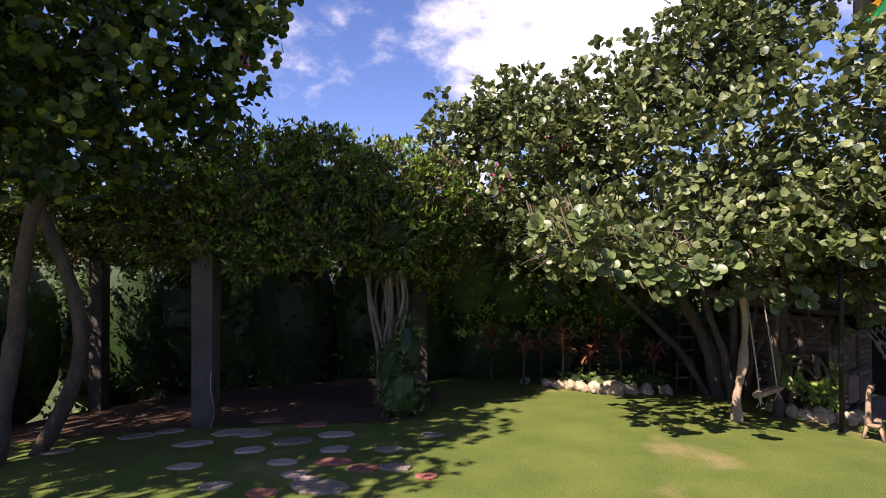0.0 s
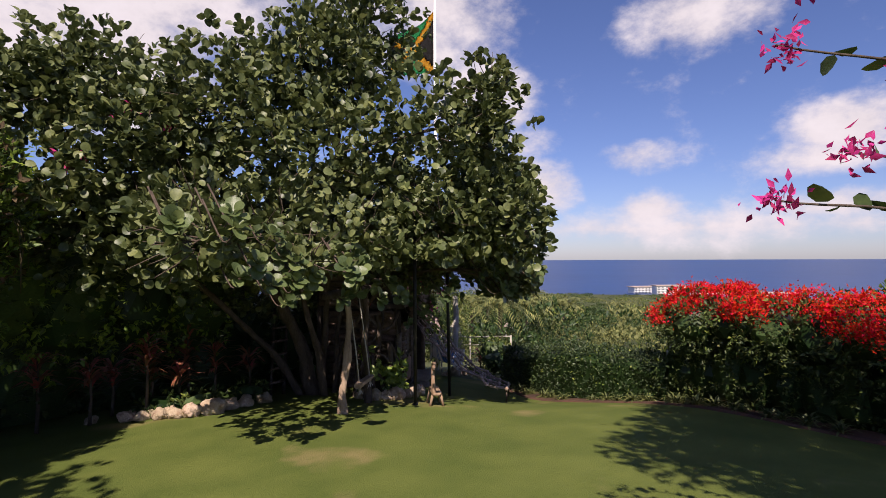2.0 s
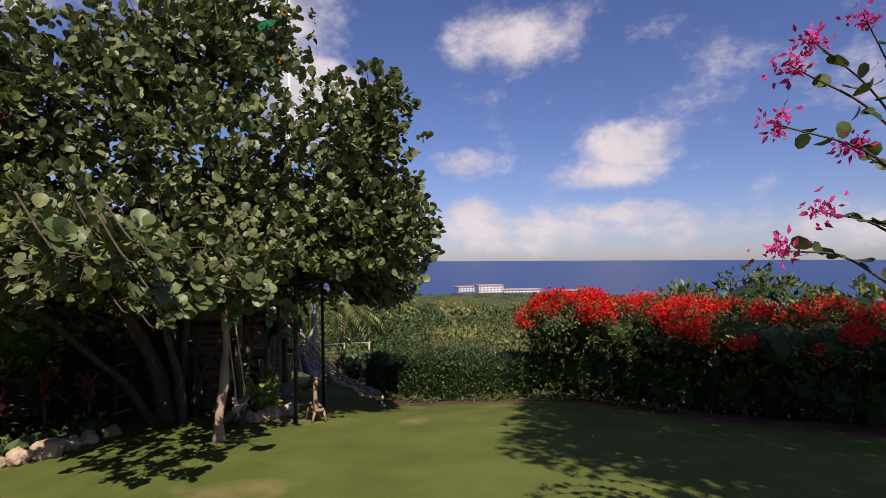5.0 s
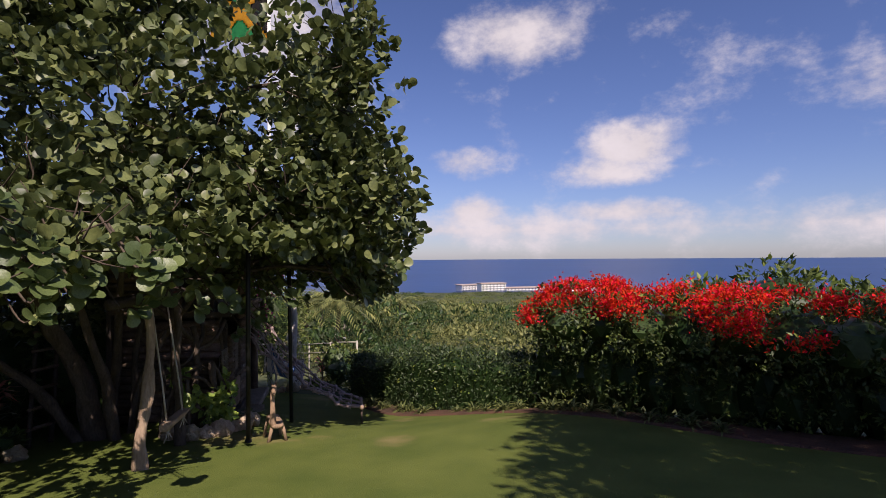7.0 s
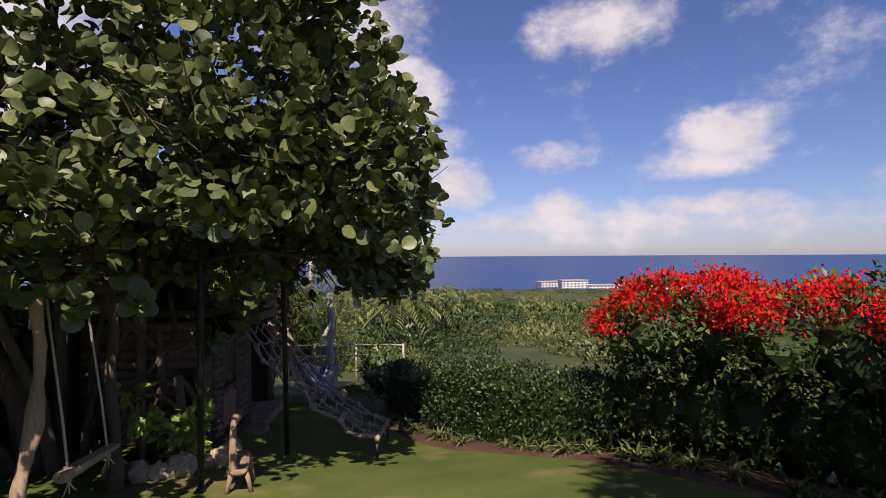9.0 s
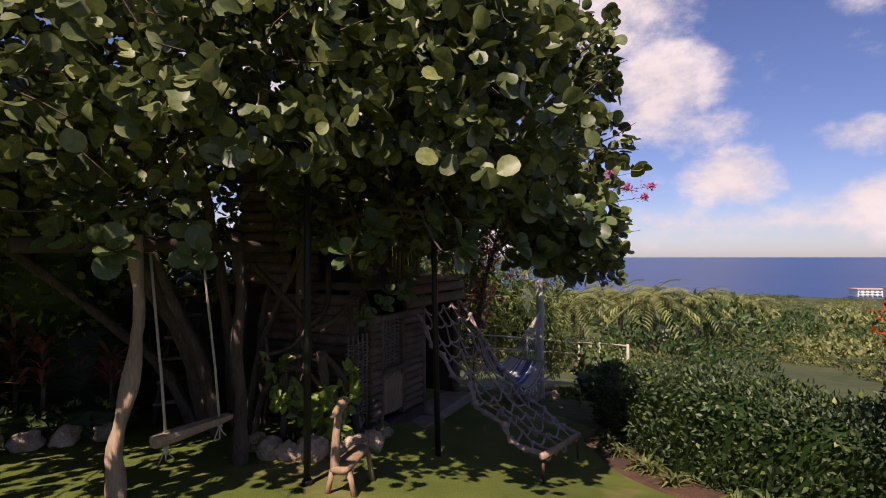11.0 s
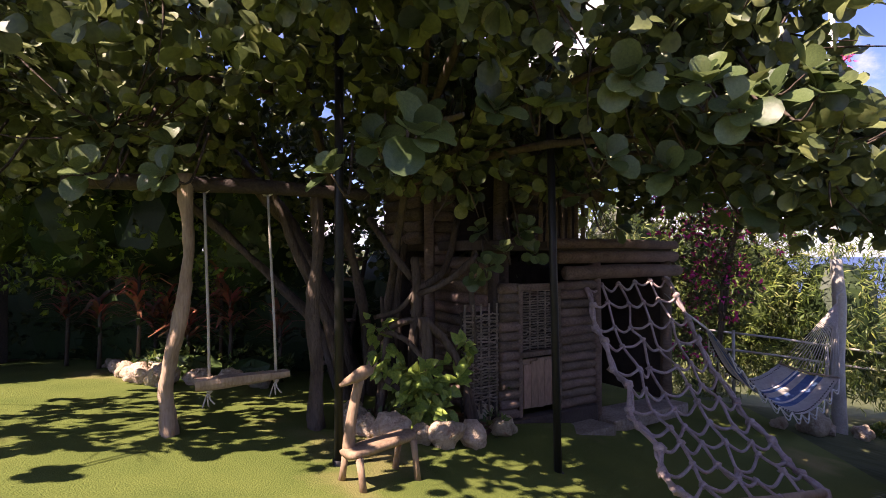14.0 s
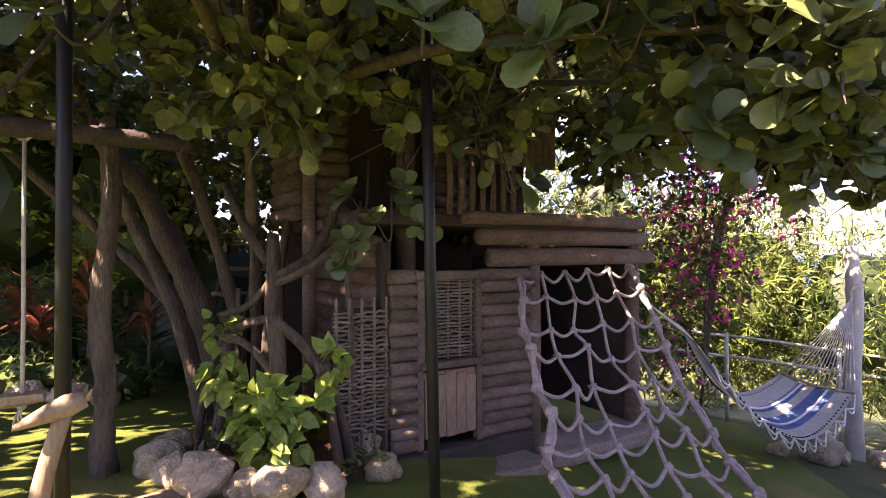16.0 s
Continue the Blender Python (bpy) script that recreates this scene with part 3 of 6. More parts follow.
    for k, (x, y, z, n, r, size) in enumerate([(6.07, 6.0, 1.85, 1, 0.0, 0.17), (6.2, 6.5, 2.0, 2, 0.2, 0.15), (3.9, 6.75, 1.95, 4, 0.30, 0.15), (4.4, 6.6, 1.98, 2, 0.18, 0.15), (7.5, 7.35, 1.98, 3, 0.24, 0.15), (8.1, 7.5, 1.95, 5, 0.34, 0.15), (8.5, 7.8, 1.78, 4, 0.30, 0.15),
                                               (5.5, 6.6, 2.0, 2, 0.22, 0.15), (6.9, 6.75, 2.12, 3, 0.28, 0.16), (7.45, 6.75, 2.0, 4, 0.28, 0.16), (7.85, 6.95, 2.1, 4, 0.3, 0.16), (6.15, 8.5, 1.32, 4, 0.22, 0.12), (6.5, 8.55, 1.5, 3, 0.2, 0.12), (7.9, 8.0, 1.75, 2, 0.2, 0.14), (7.2, 8.3, 1.8, 2, 0.25, 0.14), (2.6, 6.5, 2.05, 3, 0.25, 0.15), (9.0, 8.4, 1.75, 4, 0.3, 0.14), (9.3, 8.5, 1.6, 4, 0.3, 0.14), (3.2, 6.4, 2.2, 4, 0.35, 0.15), (2.9, 5.9, 2.3, 3, 0.3, 0.15), (1.1, 5.0, 2.5, 7, 0.42, 0.13), (2.35, 5.25, 2.1, 6, 0.34, 0.13), (1.75, 5.2, 2.4, 4, 0.3, 0.13)]):
        for i in range(n):
            c = Vector((x, y, z)) + Vector(unit(rng, 1)[0]) * r
            axis = (Vector((rng.normal() * 0.35, -0.75, 0.45 + rng.normal() * 0.3))).normalized()
            stem = curve_points([c - axis * 0.12 + Vector((-0.08, 0.4, 0.38)), c - axis * 0.14 + Vector((0, 0.06, 0.0)), c], 4)
            add("twig", smoothed(tube(stem, [0.010, 0.010, 0.009, 0.009, 0.008, 0.007, 0.006, 0.005, 0.004], 5)), bark_m)
            rosette(c, axis, 7 + int(3 * rng.random()), size)
    # a few pink blossoms of the vine that grows through it
    at = np.array([(0.42, 9.0, 3.85), (0.5, 9.0, 3.75), (1.5, 8.0, 4.3), (-0.9, 9.6, 4.3), (0.35, 8.95, 3.8), (1.0, 8.6, 4.5), (1.45, 8.0, 4.2)])
    at = (at[:, None] + rng.normal(size=(7, 14, 3)) * 0.09).reshape(-1, 3)
    add("blossom", leaf_mesh("blossom", at, unit(rng, len(at)), unit(rng, len(at)), 0.09 * np.ones(len(at))), pink_m, "magenta blossoms of a climbing vine")


sea_grape()


# ---- clipped hedge, flowering hedge, bed ----
def leafy_mass(name, blobs, mats, label, category, per_m2, size, leaves=4, spread=0.06, inner=0.75, core=True, seed=1, shape=LEAF_OVAL, faces=LEAF_OVAL_F, lift=0.2, kind="", clump=-0.2, core_mat=None, scale=0.8):
    """A bush: a solid core that stands in for the shade inside, and its leaves, by material."""
    rng = np.random.default_rng(seed)
    x, y = np.mean([b[0] for b in blobs]), np.mean([b[1] for b in blobs])
    base = Vector((x, y, min(b[2] - b[5] for b in blobs)))
    ob = thing(name, base, label, category, kind=kind)
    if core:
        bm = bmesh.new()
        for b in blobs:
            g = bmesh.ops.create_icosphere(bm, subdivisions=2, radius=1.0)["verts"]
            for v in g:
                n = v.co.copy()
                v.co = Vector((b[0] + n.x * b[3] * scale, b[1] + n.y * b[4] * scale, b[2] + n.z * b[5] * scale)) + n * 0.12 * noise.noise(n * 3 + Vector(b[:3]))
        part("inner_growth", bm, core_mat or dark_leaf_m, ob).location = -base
    for n, (mname, mat, share) in enumerate(mats):
        p, w, u, s = sprays(rng, blobs, per_m2 * share, leaves, size, spread, inner=inner, lift=lift, clump=clump)
        piece = part(mname, leaf_mesh(mname, p, w, u, s, shape, faces), mat, ob)
        piece.location = -base
        if mname == "bract_cover":
            piece["kind"] = "stuff"
    return ob


HEDGE = [(11.0, 9.9), (10.7, 9.4), (10.25, 8.6), (9.9, 7.7), (9.65, 6.9), (9.5, 6.1), (9.45, 5.3), (9.4, 4.6)]


def clipped_hedge():
    rng = np.random.default_rng(5)
    ob = thing("clipped_hedge", (9.6, 7, ground_z(9.6, 7)), "clipped dark green hedge along the edge of the lawn", "hedge")
    line = curve_points([(x, y, 0) for x, y in HEDGE], 8)
    P, N = [], []
    bm = bmesh.new()
    rows = []
    for i, c in enumerate(line):
        d = (line[min(i + 1, len(line) - 1)] - line[max(i - 1, 0)]).normalized()
        side = Vector((d.y, -d.x, 0))
        g, top = ground_z(c.x, c.y), float(np.interp(c.y, (5, 7, 8.6, 9.9), (0.46, 0.38, 0.08, -0.18))) + 0.04 * math.sin(i * 0.7)
        rows.append([bm.verts.new(c + side * s + Vector((0, 0, z))) for s, z in ((-0.38, g - 0.1), (-0.40, top - 0.22), (-0.28, top - 0.07), (0.28, top - 0.07), (0.40, top - 0.22), (0.38, g - 0.1))])
        for _ in range(420):
            k = rng.random()
            if k < 0.72:
                s = (-1 if rng.random() < 0.75 else 1)
                z = g + (top - g) * rng.random()
                P.append(c + d * rng.normal() * 0.08 + side * s * (0.42 + rng.normal() * 0.045) + Vector((0, 0, z)))
                N.append(side * s)
            else:
                P.append(c + d * rng.normal() * 0.08 + side * (rng.random() - 0.5) * 0.84 + Vector((0, 0, top + rng.normal() * 0.045)))
                N.append(Vector((0, 0, 1)))
    for a, b in zip(rows, rows[1:]):
        for k in range(5):
            bm.faces.new((a[k], a[k + 1], b[k + 1], b[k]))
    base = ob.location
    # solid dark core in place of the shade between the hedge's leaves
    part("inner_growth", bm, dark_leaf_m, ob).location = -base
    P = np.array(P)
    N = np.array(N)
    n = len(P)
    half = rng.random(n) < 0.9
    for name, mat, sel in (("leaves", clipped_m, half), ("young_leaves", bright_leaf_m, ~half)):
        m = sel.sum()
        part(name, leaf_mesh(name, P[sel], N[sel] * 0.6 + unit(rng, m) * 0.8 + [0, 0, 0.3], N[sel] * 0.6 + unit(rng, m) * 0.7 + [0, 0, 0.4], 0.066 * (0.6 + 0.7 * rng.random(m))), mat, ob).location = -base


clipped_hedge()

CAP = [(9.25, 4.38, 1.15, 0.55, 0.45, 0.55)] + [(9.1 - 0.0088 * k * k - 0.02 * k, 4.05 - 0.62 * k, 1.22 + 0.04 * math.sin(k * 1.9), 0.78, 0.60, 0.58 + 0.05 * math.sin(k * 2.7)) for k in range(13)]
FOOT = [(9.42 - 0.0035 * k * k - 0.02 * k, 4.5 - 0.45 * k, 0.3 + 0.015 * k, 0.5, 0.5, 0.95) for k in range(19)]
RED = CAP + FOOT


def red_hedge():
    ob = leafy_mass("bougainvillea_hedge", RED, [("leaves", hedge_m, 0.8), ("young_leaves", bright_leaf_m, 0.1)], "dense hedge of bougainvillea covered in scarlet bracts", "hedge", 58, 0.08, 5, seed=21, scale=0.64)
    rng = np.random.default_rng(8)
    P = []
    for bx, by, bz, rx, ry, rz in CAP:
        for _ in range(78):
            d = unit(rng, 1)[0]
            d[2] = abs(d[2]) * 1.2 + 0.02
            d /= np.linalg.norm(d)
            c = np.array([bx, by, bz]) + d * [rx, ry, rz] * (1.03 + 0.10 * rng.random())
            if c[2] > 1.0 + 0.35 * noise.noise(Vector(c) * 2.1) and noise.noise(Vector(c) * 1.6) > 0.13 - 0.25 * max(0.0, c[2] - 1.5):
                P.append(c + rng.normal(size=(62, 3)) * [0.085, 0.085, 0.06])
    P = np.concatenate(P)
    n = len(P)
    cover = part("bract_cover", leaf_mesh("bract_cover", P, unit(rng, n) + [0, 0, 0.5], unit(rng, n) + [0, 0, 0.5], 0.058 * (0.7 + 0.6 * rng.random(n))), red_m, ob, "scarlet papery bracts")
    cover.location = -ob.location
    cover["kind"] = "stuff"


red_hedge()


def bed():
    line = [(9.35, 8.9), (8.95, 7.9), (8.72, 7.0), (8.52, 5.9), (8.45, 5.0), (8.15, 4.0), (7.95, 3.0), (7.8, 2.0), (7.6, 0.5), (7.4, -1.5), (7.2, -3.5)]
    pts = curve_points([(x, y, 0) for x, y in line], 6)
    bm = bmesh.new()
    rows = []
    for i, c in enumerate(pts):
        w = 0.05 * noise.noise(c * 2)
        row = []
        for k, s in enumerate((0, 0.06, 0.4, 0.9, 1.6)):
            x, y = c.x + s + w * (k < 2), c.y - 0.15 * s
            row.append(bm.verts.new((x, y, ground_z(x, y) + (0.0, 0.03, 0.05, 0.05, 0.02)[k] - (0.02 if k == 0 else 0))))
        rows.append(row)
    for a, b in zip(rows, rows[1:]):
        for k in range(4):
            bm.faces.new((a[k], a[k + 1], b[k + 1], b[k]))
    tagged(part("flower_bed_soil", bm, soil_m), "strip of bare red soil at the foot of the hedge", "soil", kind="structure")
    # rosettes of strap leaves
    rng = np.random.default_rng(3)
    first = None
    for k in range(46):
        i = rng.random() * 0.75
        c = pts[int(i * (len(pts) - 1))]
        x, y = c.x + 0.18 + 0.2 * rng.random(), c.y + rng.normal() * 0.05
        m = Matrix.Translation((x, y, ground_z(x, y) + 0.02)) @ Matrix.Rotation(rng.random() * 6, 4, "Z")
        if first is None:
            n = 26
            a = np.arange(n) * 2.4
            rise = 0.15 + 1.0 * np.arange(n) / n
            w = np.stack([np.cos(a) * np.cos(rise), np.sin(a) * np.cos(rise), np.sin(rise)], 1)
            me = leaf_mesh("leaves", np.zeros((n, 3)), w, [[0, 0, 1]] * n, 0.17 + 0.05 * np.sin(a * 3), [[v[0] * 1.0, v[1], v[2] * 1.8 if v[1] < 1 else -0.32] for v in LEAF_LONG], LEAF_LONG_F)
            first = tagged(part("strap_leaf_plant", me, strap_m), "low rosette of pale strap leaves in the flower bed", "plant", "plants along the hedge")
            first.matrix_basis = m
            smooth(me)
        else:
            o = copy_thing(first, m)
            o.scale = Vector((1, 1, 1)) * (0.6 + 0.8 * rng.random())


bed()


# ---- swing, poles, carved animal ----
def stake(name, label, category, knots, radii, mat, group="", rough=0.3, seed=0):
    pts = curve_points(knots, 10)
    rr = np.interp(np.linspace(0, 1, len(pts)), np.linspace(0, 1, len(radii)), radii)
    return tagged(part(name, smoothed(tube(pts, list(rr), 10, rough, seed)), mat), label, category, group)


def gz(x, y, up=0.0):
    return (x, y, ground_z(x, y) + up)


stake("swing_post", "crooked peeled tree trunk post holding the swing beam", "post", [gz(3.845, 7.344, -0.1), (3.83, 7.34, 0.35), (3.92, 7.36, 0.8), (3.98, 7.38, 1.25), (3.95, 7.40, 1.95)], [0.068, 0.058, 0.056, 0.05, 0.046], post_m, "swing posts", 0.7, 2)
stake("swing_post", "grey weathered tree trunk post holding the swing beam", "post", [gz(4.75, 8.0, -0.1), (4.74, 8.02, 0.4), (4.70, 8.03, 0.9), (4.74, 8.05, 1.4), (4.72, 8.08, 2.0)], [0.07, 0.058, 0.055, 0.05, 0.046], bark_m, "swing posts", 0.7, 6)
stake("swing_beam", "dark round log beam across the swing posts", "beam", [(3.3, 6.95, 1.86), (3.95, 7.42, 1.88), (4.7, 8.02, 1.88), (5.1, 8.35, 1.87)], [0.06, 0.062, 0.06, 0.055], dark_wood_m, "", 0.2, 4)
for x, y, z0, top, lean in ((5.235, 7.26, -0.13, 3.4, 0.0), (6.77, 8.06, -0.44, 3.0, -0.07)):
    t = thing("pole", (x, y, z0), "slim black painted metal pole standing in the lawn", "pole", "black poles")
    pts = [Vector((0, 0, -0.15)), Vector((lean * 0.5, 0, (top - z0) / 2)), Vector((lean, 0, top - z0))]
    part("shaft", smoothed(tube(pts, 0.032, 10)), black_m, t)
    part("collar", smoothed(tube([(0, 0, -0.06), (0, 0, 0.03)], [0.05, 0.045], 10)), black_m, t)


def swing():
    a, b = Vector((4.17, 7.37, 0.37)), Vector((4.56, 7.66, 0.40))
    sw = thing("swing", (4.36, 7.52, 0.35), "log plank swing seat hung on two pale ropes", "swing")
    inv = -sw.location
    way = (b - a).normalized()
    pts = [a - way * 0.10 + (b - a + way * 0.2) * i / 7 for i in range(8)]
    bm = tube(pts, [0.055, 0.062, 0.060, 0.063, 0.06, 0.062, 0.06, 0.05], 12, 0.2, 3)
    for v in bm.verts:
        v.co.z = min(v.co.z, 0.405)
    part("seat", bm, post_m, sw, "split log seat").location = inv
    for p, top in ((a, Vector((4.04, 7.49, 1.88))), (b, Vector((4.414, 7.792, 1.88)))):
        line = [p + Vector((0, 0, -0.05)), p.lerp(top, 0.3) + Vector((0.004, 0, 0)), p.lerp(top, 0.7), top]
        part("rope", smoothed(tube(line, 0.011, 7)), cord_m, sw).location = inv
        bm = tube([top + Vector((0.06 * math.cos(q), 0, 0.0 + 0.065 * math.sin(q))) for q in np.linspace(0, 6.28, 10)], 0.011, 6)
        part("rope_loop", smoothed(bm), cord_m, sw).location = inv
        knot = rock((0.026, 0.026, 0.034), 3, 1)
        k = part("knot", knot, cord_m, sw)
        k.location = p + inv + Vector((0, 0, -0.06))
        for e in range(3):
            bm = tube(curve_points([p + Vector((0, 0, -0.06)), p + Vector((0.02 * (e - 1), -0.02, -0.12)), p + Vector((0.05 * (e - 1), -0.01, -0.20 + 0.02 * e))], 3), 0.006, 5)
            part("rope_end", smoothed(bm), cord_m, sw).location = inv


swing()


def carved_animal():
    o = Vector((5.57, 7.12, ground_z(5.57, 7.12)))
    d = thing("carved_wooden_animal", o, "rustic four-legged animal stool carved from branches on the lawn", "stool")
    ax = Vector((0.56, 0.83, 0)).normalized()
    sd = Vector((ax.y, -ax.x, 0))
    f, r = -ax * 0.22, ax * 0.24
    body = tube([f - ax * 0.05 + Vector((0, 0, 0.235)), f + Vector((0, 0, 0.24)), Vector((0, 0, 0.245)), r + Vector((0, 0, 0.24)), r + ax * 0.04 + Vector((0, 0, 0.235))], [0.07, 0.09, 0.095, 0.09, 0.065], 12, 0.1, 1)
    for v in body.verts:
        v.co.z = min(0.24 + (v.co.z - 0.24) * 0.45, 0.262)
    part("body", smoothed(body), carved_m, d, "flat-topped log body")
    for base in (f, r):
        for s in (-1, 1):
            a = base + sd * 0.07 * s + Vector((0, 0, 0.22))
            b = base + sd * 0.115 * s
            b.z = ground_z(o.x + b.x, o.y + b.y) - o.z
            part("leg", smoothed(tube([a, a.lerp(b, 0.5), b + Vector((0, 0, -0.01))], [0.026, 0.021, 0.025], 8, 0.12, int(s) + 3)), carved_m, d)
    n0 = f + sd * -0.05 + Vector((0, 0, 0.22))
    n1 = Vector((5.46, 7.05, 0.53)) - o
    part("neck", smoothed(tube(curve_points([n0, n0.lerp(n1, 0.5) + Vector((-0.012, -0.006, 0)), n1], 4), [0.042, 0.041, 0.039, 0.037, 0.035, 0.034, 0.033, 0.032, 0.032], 10, 0.1, 7)), carved_m, d)
    h0, h1 = Vector((5.52, 7.09, 0.575)) - o, Vector((5.37, 6.92, 0.50)) - o
    part("head", smoothed(tube([h0, h0.lerp(h1, 0.25), h0.lerp(h1, 0.5), h0.lerp(h1, 0.8), h1], [0.034, 0.046, 0.038, 0.024, 0.012], 10, 0.12, 5)), carved_m, d, "wedge of wood for a head")
    for s in (-1, 1):
        part("ear", smoothed(tube([h0 + sd * 0.02 * s, h0 + sd * 0.042 * s + Vector((0.01, 0.01, 0.045))], [0.012, 0.004], 6)), carved_m, d)


carved_animal()


# ---- stones ----
def stone(x, y, size, seed, label, group, sink=0.35):
    ob = tagged(part("stone", rock(size, seed), stone_m), label, "stone", group)
    ob.location = (x, y, ground_z(x, y) + size[2] * (1 - sink))
    ob.rotation_euler = (0.2 * math.sin(seed), 0.2 * math.cos(seed), seed * 1.3)
    return ob


for k, (x, y, s) in enumerate([(5.0, 8.16, 0.15), (5.18, 8.06, 0.12), (5.4, 8.02, 0.17), (5.65, 8.04, 0.11), (5.84, 8.08, 0.15), (6.07, 8.22, 0.14), (6.30, 8.62, 0.12), (6.03, 9.0, 0.17), (4.92, 8.42, 0.14)]):
    stone(x, y, (s, s * 0.85, s * 0.8), k + 1, "rounded pale limestone edging a planted ring", "stones round the planter")
for k, (x, y, s) in enumerate([(1.3, 9.75, 0.14), (1.52, 9.6, 0.13), (1.72, 9.42, 0.15), (1.92, 9.26, 0.14), (2.12, 9.14, 0.18), (2.45, 9.10, 0.22), (2.78, 9.26, 0.16), (1.42, 9.9, 0.12), (1.65, 9.7, 0.12), (1.9, 9.5, 0.14), (2.2, 9.35, 0.13), (3.1, 9.36, 0.16), (3.45, 9.42, 0.15), (0.9, 10.1, 0.1)]):
    stone(x, y, (s * 0.95, s * 0.72, s * 0.70), k + 21, "sunlit honey-coloured limestone edging the shrub bed", "stones along the shrub bed")
for k, (x, y, s) in enumerate([(10.35, 11.75, 0.20), (10.6, 11.95, 0.12), (9.9, 11.7, 0.10), (11.2, 12.2, 0.13), (11.3, 12.5, 0.1)]):
    stone(x, y, (s, s * 0.85, s * 0.9), k + 51, "pale rough stone near the hammock post", "stones by the hammock")


# ---- log hut with upper storey ----
HO, HU, HN = Vector((6.255, 8.96, 0)), Vector((0.755, 0.656, 0)), Vector((0.656, -0.755, 0))
HTURN = math.atan2(HU.y, HU.x)


def hp(u, v, z):
    """A point of the hut: u along its front, v outward from it."""
    return HO + HU * u + HN * v + Vector((0, 0, z))


def hut():
    hut = thing("log_hut", hp(0.6, -0.5, -0.5), "small two-storey log hut of weathered split logs", "hut")
    inv = -hut.location
    rng = np.random.default_rng(2)

    def put(name, bm, mat, label="", under=None):
        ob = part(name, bm, mat, under or hut, label)
        if under is None:
            ob.location = inv
        return ob

    def log_wall(u0, u1, v, z0, z1, step, across=False, out=0.0, r=None):
        """Split logs laid one on another between two ends."""
        n = max(1, round((z1 - z0) / step))
        for i in range(n):
            z = z0 + (z1 - z0) * (i + 0.5) / n
            a, b = (hp(u0 - 0.02 * rng.random(), v, z), hp(u1 + 0.025 * rng.random(), v, z)) if not across else (hp(u0, v, z), hp(u0, u1, z))
            rad = (z1 - z0) / n * 0.54
            m = a.lerp(b, 0.5) + HN * rng.normal() * 0.004
            bm = tube([a, a.lerp(b, 0.25), m, a.lerp(b, 0.75), b], [rad * (0.93 + 0.14 * rng.random()) for _ in range(5)], 9, 0.18, i + u0 * 9)
            put("log", smoothed(bm), log_m)

    # plinth, pilasters, dark wooden inner walls that stand in for the shade inside
    put("plinth", slab((1.32, 0.16, 0.20), hp(0.62, 0.0, -0.40), HTURN, 0.03, 0.02, 1), dark_wood_m, "earth-brown timber sill beam")
    log_wall(0.0, 0.20, 0.0, -0.30, 1.04, 0.095)
    log_wall(0.77, 1.27, 0.0, -0.30, 1.04, 0.098)
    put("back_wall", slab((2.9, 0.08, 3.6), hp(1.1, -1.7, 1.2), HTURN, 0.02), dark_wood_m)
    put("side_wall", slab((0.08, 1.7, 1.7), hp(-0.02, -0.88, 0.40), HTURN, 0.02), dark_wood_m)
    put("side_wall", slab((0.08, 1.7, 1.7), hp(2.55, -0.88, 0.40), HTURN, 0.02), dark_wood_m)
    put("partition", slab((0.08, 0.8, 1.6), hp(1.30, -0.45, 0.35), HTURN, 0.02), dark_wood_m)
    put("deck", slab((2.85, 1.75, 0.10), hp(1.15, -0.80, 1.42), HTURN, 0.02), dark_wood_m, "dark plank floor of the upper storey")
    log_wall(-0.07, -1.65, -0.12, -0.30, 1.30, 0.125, across=True)
    log_wall(-0.42, -1.65, -0.85, 1.45, 3.1, 0.13, across=True)
    # door with boards, frame, sill and woven window
    door = put("door", slab((0.48, 0.03, 0.50), hp(0.49, 0.0, 0.02), HTURN, 0.006), plank_m, "low board door below a woven window")
    for k in range(5):
        ob = part("board", slab((0.088, 0.024, 0.50 - 0.03 * abs(k - 2)), (0, 0, 0), 0, 0.006, 0.004, k), plank_m, door)
        ob.matrix_basis = Matrix.Translation(hp(0.31 + 0.09 * k, 0.03, 0.02 - 0.008 * abs(k - 2))) @ Matrix.Rotation(HTURN, 4, "Z")
    for u in (0.225, 0.745):
        put("door_post", slab((0.055, 0.07, 1.32), hp(u, 0.01, 0.36), HTURN, 0.012, 0.008, u), log_m)
    put("window_sill", slab((0.56, 0.10, 0.055), hp(0.49, 0.03, 0.325), HTURN, 0.012, 0.008, 3), log_m, "pale timber sill")
    put("lintel", slab((0.62, 0.09, 0.07), hp(0.49, 0.02, 1.0), HTURN, 0.012, 0.008, 5), log_m)
    # the dark sheet stands in for the shade behind the woven twigs
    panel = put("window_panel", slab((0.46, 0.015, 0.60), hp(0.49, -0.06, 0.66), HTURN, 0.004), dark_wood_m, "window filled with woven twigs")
    for k in range(24):
        z = 0.37 + 0.0255 * k
        line = [hp(0.26 + 0.46 * j / 8, -0.01 + 0.014 * (1 if (j + k) % 2 else -1), z + 0.004 * rng.normal()) for j in range(9)]
        part("twig", smoothed(tube(line, [0.0085] * 9, 6, 0.2, k)), twig_m, panel)
    for k in range(5):
        u = 0.28 + 0.105 * k
        part("upright_twig", smoothed(tube([hp(u, -0.01, 0.35), hp(u, -0.01, 0.97)], 0.009, 6)), twig_m, panel)
    # woven wing beside the door, on a dark sheet in place of shade
    wing = put("wattle_panel", slab((0.40, 0.015, 0.95), hp(-0.22, -0.07, 0.30), HTURN, 0.004), dark_wood_m, "wing of woven twigs beside the door")
